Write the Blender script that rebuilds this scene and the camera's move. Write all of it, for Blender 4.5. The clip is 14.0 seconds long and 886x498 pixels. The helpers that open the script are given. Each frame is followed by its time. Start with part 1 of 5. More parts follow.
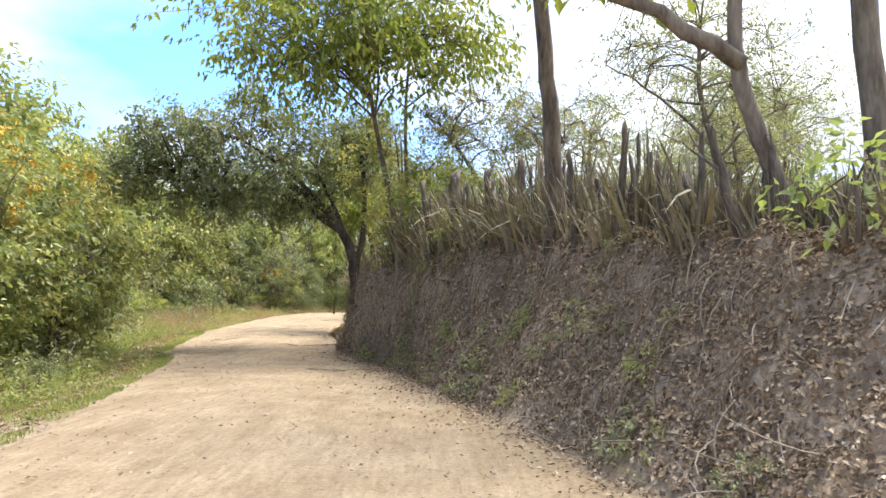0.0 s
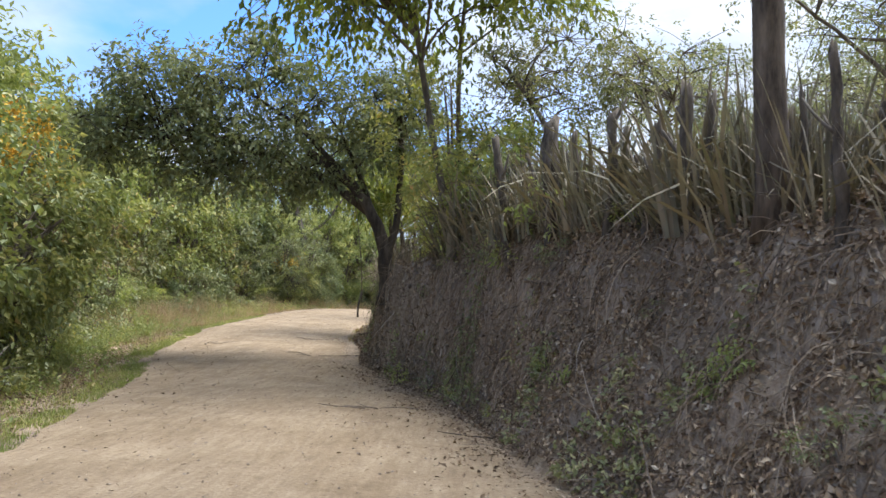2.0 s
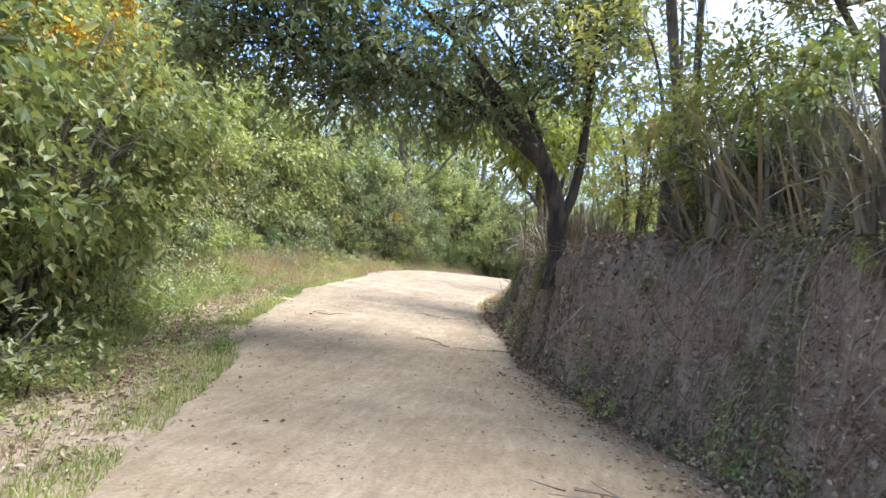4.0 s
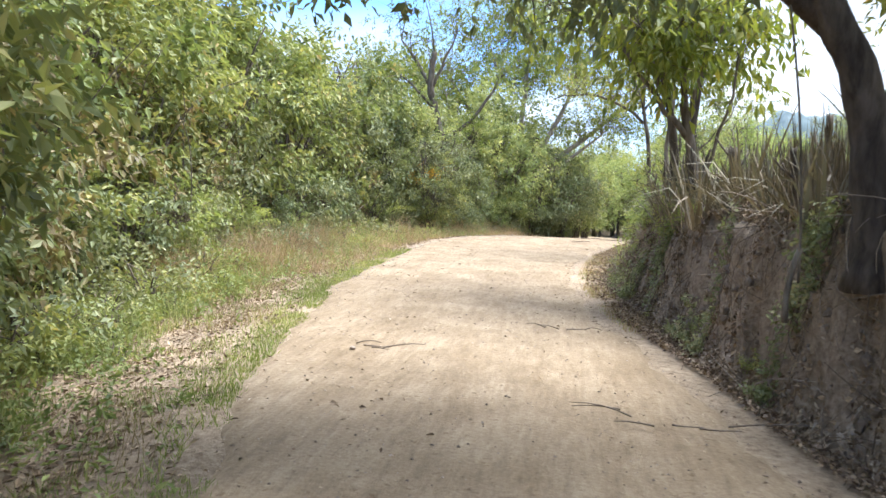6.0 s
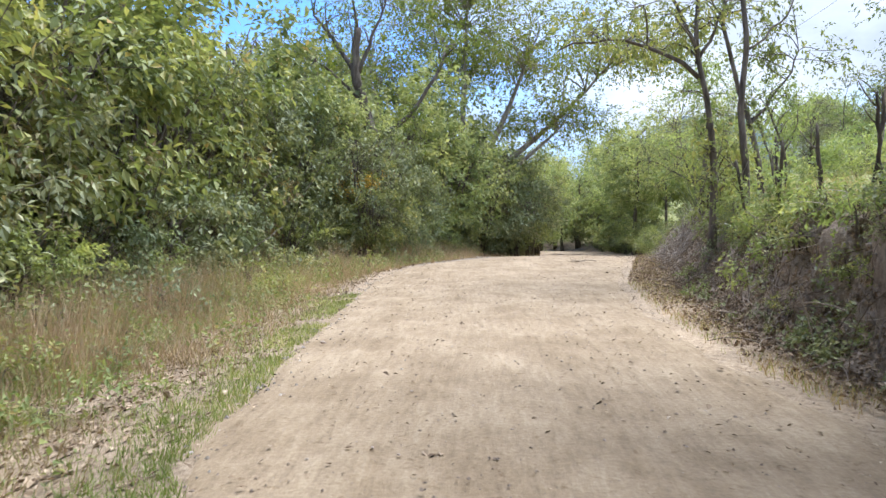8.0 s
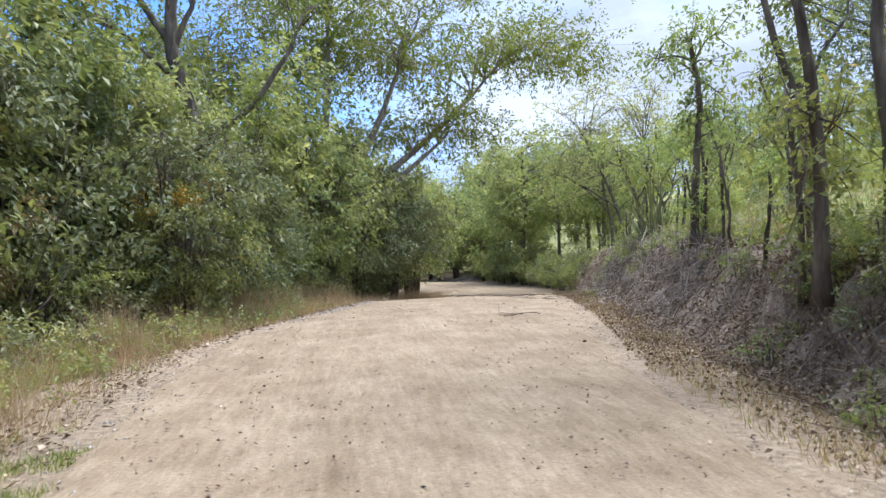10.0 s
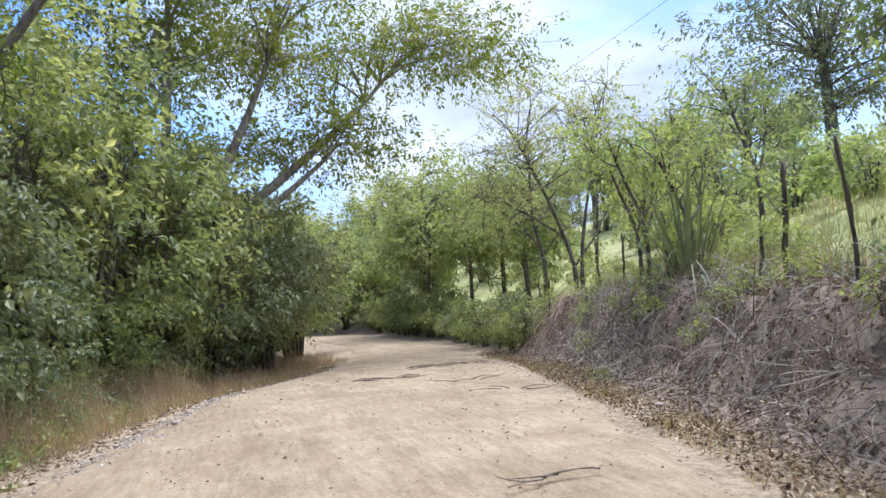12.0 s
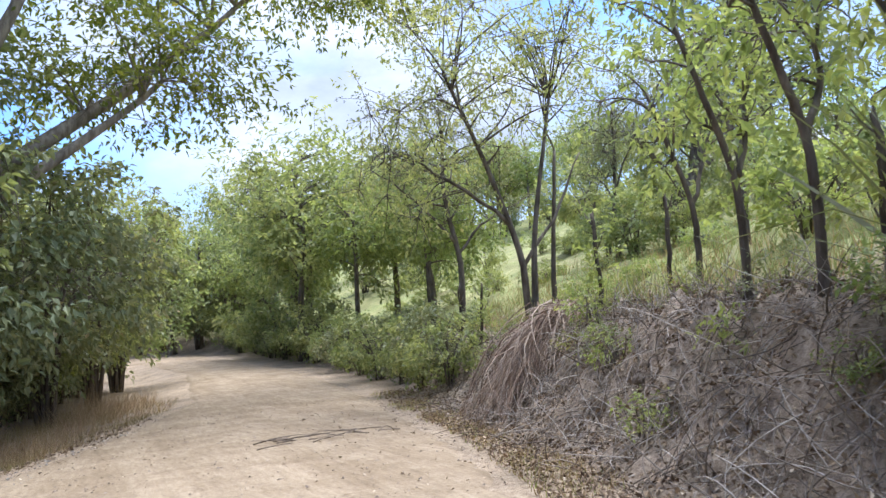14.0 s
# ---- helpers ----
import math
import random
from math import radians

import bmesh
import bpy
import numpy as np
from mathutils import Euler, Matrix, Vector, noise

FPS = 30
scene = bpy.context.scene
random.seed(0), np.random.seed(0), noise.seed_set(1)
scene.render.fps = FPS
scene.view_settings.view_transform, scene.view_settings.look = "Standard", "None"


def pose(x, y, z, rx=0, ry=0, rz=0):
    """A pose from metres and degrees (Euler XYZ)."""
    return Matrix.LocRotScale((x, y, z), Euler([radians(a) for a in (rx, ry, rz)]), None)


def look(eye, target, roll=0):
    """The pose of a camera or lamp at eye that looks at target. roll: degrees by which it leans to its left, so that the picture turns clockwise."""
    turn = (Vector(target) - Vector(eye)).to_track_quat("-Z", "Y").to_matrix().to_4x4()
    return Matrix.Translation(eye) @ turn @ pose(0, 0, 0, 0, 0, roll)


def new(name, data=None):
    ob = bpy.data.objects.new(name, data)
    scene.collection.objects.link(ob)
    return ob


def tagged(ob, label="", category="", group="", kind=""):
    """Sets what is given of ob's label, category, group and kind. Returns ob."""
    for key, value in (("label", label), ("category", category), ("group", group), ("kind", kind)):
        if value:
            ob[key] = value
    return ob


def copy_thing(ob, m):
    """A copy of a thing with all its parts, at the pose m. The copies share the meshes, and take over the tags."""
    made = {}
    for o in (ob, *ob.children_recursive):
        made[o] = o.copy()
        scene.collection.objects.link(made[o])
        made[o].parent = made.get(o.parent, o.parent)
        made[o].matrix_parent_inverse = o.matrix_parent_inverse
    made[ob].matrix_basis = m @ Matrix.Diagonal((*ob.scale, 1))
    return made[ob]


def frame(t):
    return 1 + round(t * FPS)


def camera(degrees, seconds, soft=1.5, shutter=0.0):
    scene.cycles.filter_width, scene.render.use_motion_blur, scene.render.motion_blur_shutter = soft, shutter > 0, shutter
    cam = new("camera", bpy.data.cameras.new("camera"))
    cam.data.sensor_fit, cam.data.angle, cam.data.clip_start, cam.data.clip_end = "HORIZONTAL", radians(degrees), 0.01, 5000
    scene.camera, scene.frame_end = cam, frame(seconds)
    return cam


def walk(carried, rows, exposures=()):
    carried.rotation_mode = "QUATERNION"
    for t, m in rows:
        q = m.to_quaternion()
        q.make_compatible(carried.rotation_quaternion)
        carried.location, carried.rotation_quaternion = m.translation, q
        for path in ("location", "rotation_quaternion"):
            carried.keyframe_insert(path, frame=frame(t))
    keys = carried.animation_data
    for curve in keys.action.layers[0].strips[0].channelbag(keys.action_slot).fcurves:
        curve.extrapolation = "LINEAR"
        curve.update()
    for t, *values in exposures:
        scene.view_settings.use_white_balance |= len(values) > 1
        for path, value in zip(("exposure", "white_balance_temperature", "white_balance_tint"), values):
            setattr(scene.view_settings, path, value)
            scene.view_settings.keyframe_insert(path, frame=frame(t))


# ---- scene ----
cam = camera(60.1, 14.0, shutter=0.12)
PATH = [
    (0, (0.294, -1.042, 1.489), (0.274, 0.949, 1.677), 0.2),
    (0.5, (0.124, 0.168, 1.534), (0.16, 2.162, 1.689), 0.3),
    (1, (-0.018, 1.292, 1.592), (0.038, 3.284, 1.758), 0.7),
    (1.5, (-0.248, 2.257, 1.664), (-0.243, 4.25, 1.831), 0.9),
    (2, (-0.498, 3.123, 1.744), (-0.565, 5.114, 1.919), 2.2),
    (2.5, (-0.837, 3.939, 1.831), (-0.961, 5.928, 2.001), 4.0),
    (3, (-1.186, 4.809, 1.877), (-1.376, 6.795, 2.017), 5.7),
    (3.5, (-1.64, 5.823, 1.896), (-1.907, 7.802, 1.999), 7.1),
    (3.7, (-1.898, 6.262, 1.929), (-2.171, 8.242, 2.011), 7.7),
    (5.8, (-4.027, 12.118, 2.209), (-4.349, 14.092, 2.162), 3.8),
    (6, (-4.274, 12.81, 2.207), (-4.588, 14.784, 2.145), 3.5),
    (6.5, (-4.877, 14.595, 2.173), (-5.155, 16.575, 2.1), 2.6),
    (7, (-5.384, 16.428, 2.166), (-5.629, 18.412, 2.106), 1.2),
    (7.5, (-5.812, 18.333, 2.212), (-6.009, 20.323, 2.176), 0.1),
    (8, (-6.23, 20.239, 2.268), (-6.337, 22.236, 2.266), -0.3),
    (8.2, (-6.343, 20.999, 2.295), (-6.416, 22.998, 2.304), -0.5),
    (10.3, (-6.524, 28.534, 2.721), (-6.233, 30.511, 2.805), -2.1),
    (10.5, (-6.495, 29.3, 2.777), (-6.177, 31.272, 2.88), -2.4),
    (11, (-6.332, 31.207, 2.913), (-5.935, 33.162, 3.052), -3.1),
    (11.5, (-6.09, 33.076, 3.013), (-5.619, 35.014, 3.165), -3.5),
    (12, (-5.779, 34.948, 3.074), (-5.232, 36.866, 3.232), -4.0),
    (12.5, (-5.408, 36.808, 3.165), (-4.786, 38.702, 3.32), -4.4),
    (13, (-4.915, 38.663, 3.208), (-4.21, 40.529, 3.354), -5.1),
    (13.5, (-4.31, 40.549, 3.25), (-3.525, 42.382, 3.4), -4.6),
    (14, (-3.772, 42.285, 3.24), (-2.925, 44.089, 3.408), -3.8),
]
walk(cam, [(t, look(eye, target, roll)) for t, eye, target, roll in PATH],
     exposures=((0.0, 1.65, 6350, 10), (0.5, 1.04, 6350, 10), (1.0, 1.02, 6150, 10), (2.5, 1.08, 5800, 11), (3.0, 1.2, 5680, 11), (3.5, 1.72, 5500, 11), (5.8, 1.67, 5680, 10), (6.5, 1.44, 5700, 10), (7.2, 1.24, 5640, 10.5), (8.2, 1.14, 5550, 11.5), (10.3, 0.97, 5450, 12.5), (14.0, 1.1, 5420, 14)))

# ---- light ----
SUN_AZ, SUN_EL = 56.0, 69.0    # degrees to the right of +y, degrees up
sun = new("sun", bpy.data.lights.new("sun", "SUN"))
sun.data.energy, sun.data.angle, sun.data.color = 3.9, radians(42.0), (1.0, 0.955, 0.88)
sd = Vector((math.sin(radians(SUN_AZ)) * math.cos(radians(SUN_EL)), math.cos(radians(SUN_AZ)) * math.cos(radians(SUN_EL)), math.sin(radians(SUN_EL))))
sun.matrix_basis = look(sd * 60, (0, 0, 0))

world = bpy.data.worlds.new("sky")
scene.world = world
world.use_nodes = True
wn, wl = world.node_tree.nodes, world.node_tree.links
wn.clear()
w_out, w_bg = wn.new("ShaderNodeOutputWorld"), wn.new("ShaderNodeBackground")
w_sky = wn.new("ShaderNodeTexSky")
w_sky.sky_type, w_sky.sun_disc = "NISHITA", False
w_sky.sun_elevation, w_sky.sun_rotation = radians(SUN_EL), radians(SUN_AZ)
w_co, w_map, w_noise = wn.new("ShaderNodeTexCoord"), wn.new("ShaderNodeMapping"), wn.new("ShaderNodeTexNoise")
w_map.inputs["Scale"].default_value = (1.3, 1.3, 2.6)
w_map.inputs["Location"].default_value = (2.2, 0.9, 0.4)
w_noise.inputs["Scale"].default_value, w_noise.inputs["Detail"].default_value, w_noise.inputs["Roughness"].default_value = 1.4, 8.0, 0.5
w_ramp = wn.new("ShaderNodeValToRGB")
w_ramp.color_ramp.elements[0].position, w_ramp.color_ramp.elements[1].position = 0.39, 0.57
w_mix = wn.new("ShaderNodeMix")
w_mix.data_type = "RGBA"
w_soft = wn.new("ShaderNodeTexNoise")
w_soft.inputs["Scale"].default_value, w_soft.inputs["Detail"].default_value, w_soft.inputs["Roughness"].default_value = 3.4, 7.0, 0.6
w_tone = wn.new("ShaderNodeValToRGB")
w_tone.color_ramp.elements[0].position, w_tone.color_ramp.elements[0].color = 0.36, (3.0, 3.2, 3.55, 1)
w_tone.color_ramp.elements[1].position, w_tone.color_ramp.elements[1].color = 0.64, (4.6, 4.75, 5.0, 1)
wl.new(w_map.outputs["Vector"], w_soft.inputs["Vector"])
wl.new(w_soft.outputs["Fac"], w_tone.inputs["Fac"])
wl.new(w_tone.outputs["Color"], w_mix.inputs[7])
wl.new(w_co.outputs["Generated"], w_map.inputs["Vector"])
wl.new(w_map.outputs["Vector"], w_noise.inputs["Vector"])
wl.new(w_noise.outputs["Fac"], w_ramp.inputs["Fac"])
wl.new(w_ramp.outputs["Color"], w_mix.inputs[0])
w_tint = wn.new("ShaderNodeMix")
w_tint.data_type, w_tint.blend_type = "RGBA", "MULTIPLY"
w_tint.inputs[0].default_value = 1.0
w_tint.inputs[7].default_value = (0.66, 0.92, 1.32, 1)
wl.new(w_sky.outputs["Color"], w_tint.inputs[6])
wl.new(w_tint.outputs[2], w_mix.inputs[6])
wl.new(w_mix.outputs[2], w_bg.inputs["Color"])
w_bg.inputs["Strength"].default_value = 0.12
wl.new(w_bg.outputs["Background"], w_out.inputs["Surface"])

# ---- materials ----


def base_mat(name, rough=0.8):
    m = bpy.data.materials.new(name)
    m.use_nodes = True
    n, l = m.node_tree.nodes, m.node_tree.links
    b = n["Principled BSDF"]
    b.inputs["Roughness"].default_value = rough
    b.inputs["Specular IOR Level"].default_value = 0.25
    return m, n, l, b


def ramp(n, stops):
    r = n.new("ShaderNodeValToRGB")
    e = r.color_ramp.elements
    e[0].position, e[0].color = stops[0][0], (*stops[0][1], 1)
    e[1].position, e[1].color = stops[-1][0], (*stops[-1][1], 1)
    for p, c in stops[1:-1]:
        k = e.new(p)
        k.color = (*c, 1)
    return r


def noise_node(n, l, scale, detail=5.0, rough=0.6, stretch=None, co="Object"):
    t, x = n.new("ShaderNodeTexCoord"), n.new("ShaderNodeTexNoise")
    x.inputs["Scale"].default_value, x.inputs["Detail"].default_value, x.inputs["Roughness"].default_value = scale, detail, rough
    if stretch:
        mp = n.new("ShaderNodeMapping")
        mp.inputs["Scale"].default_value = stretch
        l.new(t.outputs[co], mp.inputs["Vector"])
        l.new(mp.outputs["Vector"], x.inputs["Vector"])
    else:
        l.new(t.outputs[co], x.inputs["Vector"])
    return x


def mixc(n, l, fac, a, b, mode="MIX"):
    m = n.new("ShaderNodeMix")
    m.data_type, m.blend_type = "RGBA", mode
    for i, v in ((0, fac), (6, a), (7, b)):
        if hasattr(v, "links"):
            l.new(v, m.inputs[i])
        elif isinstance(v, tuple):
            m.inputs[i].default_value = (*v, 1)
        else:
            m.inputs[i].default_value = v
    return m.outputs[2]


def bump(n, l, b, height, strength, distance):
    u = n.new("ShaderNodeBump")
    u.inputs["Strength"].default_value, u.inputs["Distance"].default_value = strength, distance
    l.new(height, u.inputs["Height"])
    l.new(u.outputs["Normal"], b.inputs["Normal"])


def leaf_mat(name, stops, translucent=0.4, rough=0.55):
    """Leaves: each leaf its own tint, with thin blades that let light through."""
    m, n, l, b = base_mat(name, rough)
    g = n.new("ShaderNodeNewGeometry")
    o = n.new("ShaderNodeObjectInfo")
    r = ramp(n, stops)
    cl = noise_node(n, l, 2.3, 2.0)
    rc = ramp(n, [(0.32, (0, 0, 0)), (0.68, (1, 1, 1))])
    l.new(cl.outputs["Fac"], rc.inputs["Fac"])
    l.new(mixc(n, l, 0.42, g.outputs["Random Per Island"], rc.outputs["Color"]), r.inputs["Fac"])
    big = noise_node(n, l, 0.55, 2.0)
    rb = ramp(n, [(0.3, (0.72, 0.78, 0.7)), (0.7, (1.2, 1.15, 1.1))])
    l.new(big.outputs["Fac"], rb.inputs["Fac"])
    c = mixc(n, l, 1.0, r.outputs["Color"], rb.outputs["Color"], "MULTIPLY")
    ro = ramp(n, [(0.0, (0.86, 0.91, 0.85)), (1.0, (1.17, 1.09, 0.99))])
    l.new(o.outputs["Random"], ro.inputs["Fac"])
    c = mixc(n, l, 1.0, c, ro.outputs["Color"], "MULTIPLY")
    l.new(c, b.inputs["Base Color"])
    b.inputs["Specular IOR Level"].default_value = 0.35
    t, mx = n.new("ShaderNodeBsdfTranslucent"), n.new("ShaderNodeMixShader")
    tc = mixc(n, l, 1.0, c, (1.24, 1.25, 0.74), "MULTIPLY")
    l.new(tc, t.inputs["Color"])
    mx.inputs[0].default_value = translucent
    l.new(b.outputs[0], mx.inputs[1])
    l.new(t.outputs[0], mx.inputs[2])
    l.new(mx.outputs[0], n["Material Output"].inputs["Surface"])
    return m


def bark_mat(name, dark, light, scale=9.0):
    m, n, l, b = base_mat(name, 0.9)
    x = noise_node(n, l, scale, 6.0, 0.65, (1, 1, 0.22))
    y = noise_node(n, l, 1.6, 3.0)
    r = ramp(n, [(0.35, dark), (0.68, light)])
    l.new(x.outputs["Fac"], r.inputs["Fac"])
    ry = ramp(n, [(0.35, (0.7, 0.68, 0.66)), (0.7, (1.2, 1.2, 1.15))])
    l.new(y.outputs["Fac"], ry.inputs["Fac"])
    l.new(mixc(n, l, 1.0, r.outputs["Color"], ry.outputs["Color"], "MULTIPLY"), b.inputs["Base Color"])
    bump(n, l, b, x.outputs["Fac"], 0.8, 0.02)
    return m


def ground_mat():
    """Soil, litter and pasture, blended by the zones of the sheet."""
    m, n, l, b = base_mat("soil_and_pasture", 0.95)
    a = n.new("ShaderNodeVertexColor")
    a.layer_name = "zone"
    s = n.new("ShaderNodeSeparateColor")
    l.new(a.outputs["Color"], s.inputs["Color"])
    f, g, v = noise_node(n, l, 14.0, 6.0, 0.7), noise_node(n, l, 1.1, 4.0), noise_node(n, l, 0.25, 4.0)
    litter = ramp(n, [(0.3, (0.19, 0.138, 0.09)), (0.5, (0.335, 0.255, 0.17)), (0.72, (0.47, 0.38, 0.27))])
    l.new(f.outputs["Fac"], litter.inputs["Fac"])
    soil = ramp(n, [(0.3, (0.16, 0.122, 0.09)), (0.5, (0.3, 0.236, 0.175)), (0.72, (0.46, 0.38, 0.295))])
    l.new(f.outputs["Fac"], soil.inputs["Fac"])
    grass = ramp(n, [(0.3, (0.14, 0.17, 0.055)), (0.45, (0.24, 0.27, 0.09)), (0.58, (0.33, 0.31, 0.135)), (0.7, (0.32, 0.25, 0.15))])
    mixfv = mixc(n, l, 0.5, f.outputs["Fac"], v.outputs["Fac"])
    l.new(mixfv, grass.inputs["Fac"])
    c = mixc(n, l, s.outputs["Blue"], litter.outputs["Color"], soil.outputs["Color"])
    c = mixc(n, l, s.outputs["Red"], c, grass.outputs["Color"])
    rg = ramp(n, [(0.35, (0.75, 0.74, 0.72)), (0.65, (1.15, 1.13, 1.1))])
    l.new(g.outputs["Fac"], rg.inputs["Fac"])
    l.new(mixc(n, l, 1.0, c, rg.outputs["Color"], "MULTIPLY"), b.inputs["Base Color"])
    bump(n, l, b, f.outputs["Fac"], 0.9, 0.05)
    return m


def road_mat():
    m, n, l, b = base_mat("packed_dirt", 0.95)
    f, g, t = noise_node(n, l, 30.0, 6.0, 0.7), noise_node(n, l, 1.3, 5.0), noise_node(n, l, 5.0, 5.0, 0.6, (3.0, 0.5, 1))
    r = ramp(n, [(0.3, (0.177, 0.13, 0.081)), (0.5, (0.281, 0.212, 0.134)), (0.7, (0.382, 0.304, 0.202))])
    l.new(mixc(n, l, 0.45, f.outputs["Fac"], t.outputs["Fac"]), r.inputs["Fac"])
    rg = ramp(n, [(0.35, (0.82, 0.79, 0.75)), (0.65, (1.1, 1.1, 1.1))])
    l.new(g.outputs["Fac"], rg.inputs["Fac"])
    c = mixc(n, l, 1.0, r.outputs["Color"], rg.outputs["Color"], "MULTIPLY")
    w = noise_node(n, l, 2.6, 4.0, 0.6, (1.0, 0.09, 1))
    rw = ramp(n, [(0.34, (0.88, 0.86, 0.83)), (0.5, (1, 1, 1)), (0.66, (1.05, 1.05, 1.05))])
    l.new(w.outputs["Fac"], rw.inputs["Fac"])
    c = mixc(n, l, 1.0, c, rw.outputs["Color"], "MULTIPLY")
    d = noise_node(n, l, 11.0, 3.0, 0.75)
    rd = ramp(n, [(0.6, (1, 1, 1)), (0.7, (0.68, 0.62, 0.55))])
    l.new(d.outputs["Fac"], rd.inputs["Fac"])
    l.new(mixc(n, l, 1.0, c, rd.outputs["Color"], "MULTIPLY"), b.inputs["Base Color"])
    bump(n, l, b, mixc(n, l, 0.5, f.outputs["Fac"], t.outputs["Fac"]), 0.7, 0.03)
    return m


def plain_island(name, stops, rough=0.9, translucent=0.0):
    if translucent:
        return leaf_mat(name, stops, translucent, rough)
    m, n, l, b = base_mat(name, rough)
    g = n.new("ShaderNodeNewGeometry")
    r = ramp(n, stops)
    l.new(g.outputs["Random Per Island"], r.inputs["Fac"])
    x = noise_node(n, l, 40.0, 4.0)
    rx = ramp(n, [(0.3, (0.75, 0.75, 0.75)), (0.7, (1.2, 1.2, 1.2))])
    l.new(x.outputs["Fac"], rx.inputs["Fac"])
    l.new(mixc(n, l, 1.0, r.outputs["Color"], rx.outputs["Color"], "MULTIPLY"), b.inputs["Base Color"])
    return m


GROUND, ROAD = ground_mat(), road_mat()
BARK = bark_mat("grey_brown_bark", (0.07, 0.055, 0.042), (0.24, 0.2, 0.16))
BROWN_BARK = bark_mat("dark_brown_bark", (0.05, 0.038, 0.028), (0.19, 0.145, 0.105), 12.0)
DARK_BARK = bark_mat("dark_rough_bark", (0.035, 0.028, 0.022), (0.13, 0.105, 0.085))
PALE_BARK = bark_mat("pale_bark", (0.16, 0.13, 0.10), (0.40, 0.35, 0.28))
STAKE_BARK = bark_mat("dark_weathered_stake_bark", (0.045, 0.036, 0.028), (0.19, 0.155, 0.12), 16.0)
DEAD_WOOD = bark_mat("weathered_dead_wood", (0.08, 0.065, 0.05), (0.27, 0.23, 0.185), 14.0)
LEAF = leaf_mat("mid_green_leaves", [(0.0, (0.108, 0.132, 0.062)), (0.45, (0.21, 0.242, 0.102)), (0.75, (0.335, 0.345, 0.147)), (0.9, (0.46, 0.41, 0.185)), (1.0, (0.45, 0.32, 0.18))], 0.32, 0.5)
LEAF_DARK = leaf_mat("dark_green_leaves", [(0.0, (0.1, 0.122, 0.072)), (0.6, (0.195, 0.222, 0.125)), (0.93, (0.31, 0.32, 0.185)), (1.0, (0.4, 0.35, 0.19))], 0.32)
LEAF_YELLOW = leaf_mat("yellow_green_leaves", [(0.0, (0.16, 0.185, 0.075)), (0.5, (0.285, 0.31, 0.12)), (0.85, (0.42, 0.4, 0.16)), (1.0, (0.52, 0.34, 0.15))], 0.35)
LEAF_OLIVE = leaf_mat("olive_green_leaves", [(0.0, (0.10, 0.135, 0.035)), (0.5, (0.19, 0.225, 0.055)), (0.9, (0.32, 0.32, 0.075)), (1.0, (0.46, 0.38, 0.09))], 0.45, 0.45)
LEAF_DUSTY = leaf_mat("dusty_grey_green_leaves", [(0.0, (0.145, 0.165, 0.095)), (0.6, (0.275, 0.295, 0.165)), (0.9, (0.43, 0.42, 0.26)), (1.0, (0.46, 0.36, 0.23))], 0.26, 0.55)
LEAF_PALE = leaf_mat("pale_green_leaves", [(0.0, (0.2, 0.235, 0.11)), (0.5, (0.32, 0.35, 0.17)), (0.85, (0.44, 0.45, 0.24)), (1.0, (0.56, 0.5, 0.3))], 0.45)
LEAF_LIGHT = leaf_mat("fresh_light_green_leaves", [(0.0, (0.2, 0.235, 0.095)), (0.6, (0.33, 0.37, 0.155)), (1.0, (0.49, 0.49, 0.25))], 0.45)
LEAF_DRY = leaf_mat("withered_leaves", [(0.0, (0.15, 0.11, 0.065)), (0.4, (0.27, 0.21, 0.12)), (0.7, (0.4, 0.34, 0.2)), (0.85, (0.24, 0.25, 0.1)), (1.0, (0.46, 0.3, 0.14))], 0.25, 0.6)
FLOWER = plain_island("orange_yellow_flowers", [(0.0, (0.62, 0.34, 0.04)), (1.0, (0.8, 0.52, 0.07))], 0.7)
SWORD = leaf_mat("dry_sword_leaves", [(0.0, (0.075, 0.062, 0.048)), (0.4, (0.17, 0.143, 0.112)), (0.7, (0.27, 0.228, 0.175)), (0.85, (0.15, 0.152, 0.1)), (1.0, (0.4, 0.34, 0.265))], 0.09, 0.75)
STALK = leaf_mat("grey_brown_stalks", [(0.0, (0.06, 0.045, 0.033)), (0.6, (0.17, 0.135, 0.1)), (1.0, (0.34, 0.275, 0.205))], 0.06, 0.8)
RED_GRASS = plain_island("reddish_dry_grass", [(0.0, (0.21, 0.14, 0.098)), (0.5, (0.37, 0.27, 0.195)), (0.85, (0.51, 0.415, 0.31)), (1.0, (0.34, 0.33, 0.17))], 0.9, 0.25)
DRY_GRASS = plain_island("dry_grass", [(0.0, (0.2, 0.14, 0.09)), (0.5, (0.35, 0.26, 0.165)), (0.8, (0.45, 0.36, 0.235)), (1.0, (0.27, 0.28, 0.11))], 0.9, 0.3)
STRIP_GRASS = plain_island("fresh_green_grass", [(0.0, (0.15, 0.19, 0.055)), (0.45, (0.28, 0.325, 0.1)), (0.78, (0.42, 0.4, 0.17)), (1.0, (0.55, 0.45, 0.25))], 0.8, 0.3)
GREEN_GRASS = plain_island("short_green_grass", [(0.0, (0.2, 0.235, 0.1)), (0.6, (0.34, 0.36, 0.16)), (1.0, (0.5, 0.46, 0.27))], 0.8, 0.3)
LITTER = plain_island("fallen_leaves", [(0.0, (0.1, 0.066, 0.042)), (0.4, (0.23, 0.16, 0.1)), (0.75, (0.36, 0.265, 0.165)), (0.94, (0.48, 0.375, 0.25)), (1.0, (0.58, 0.49, 0.36))])
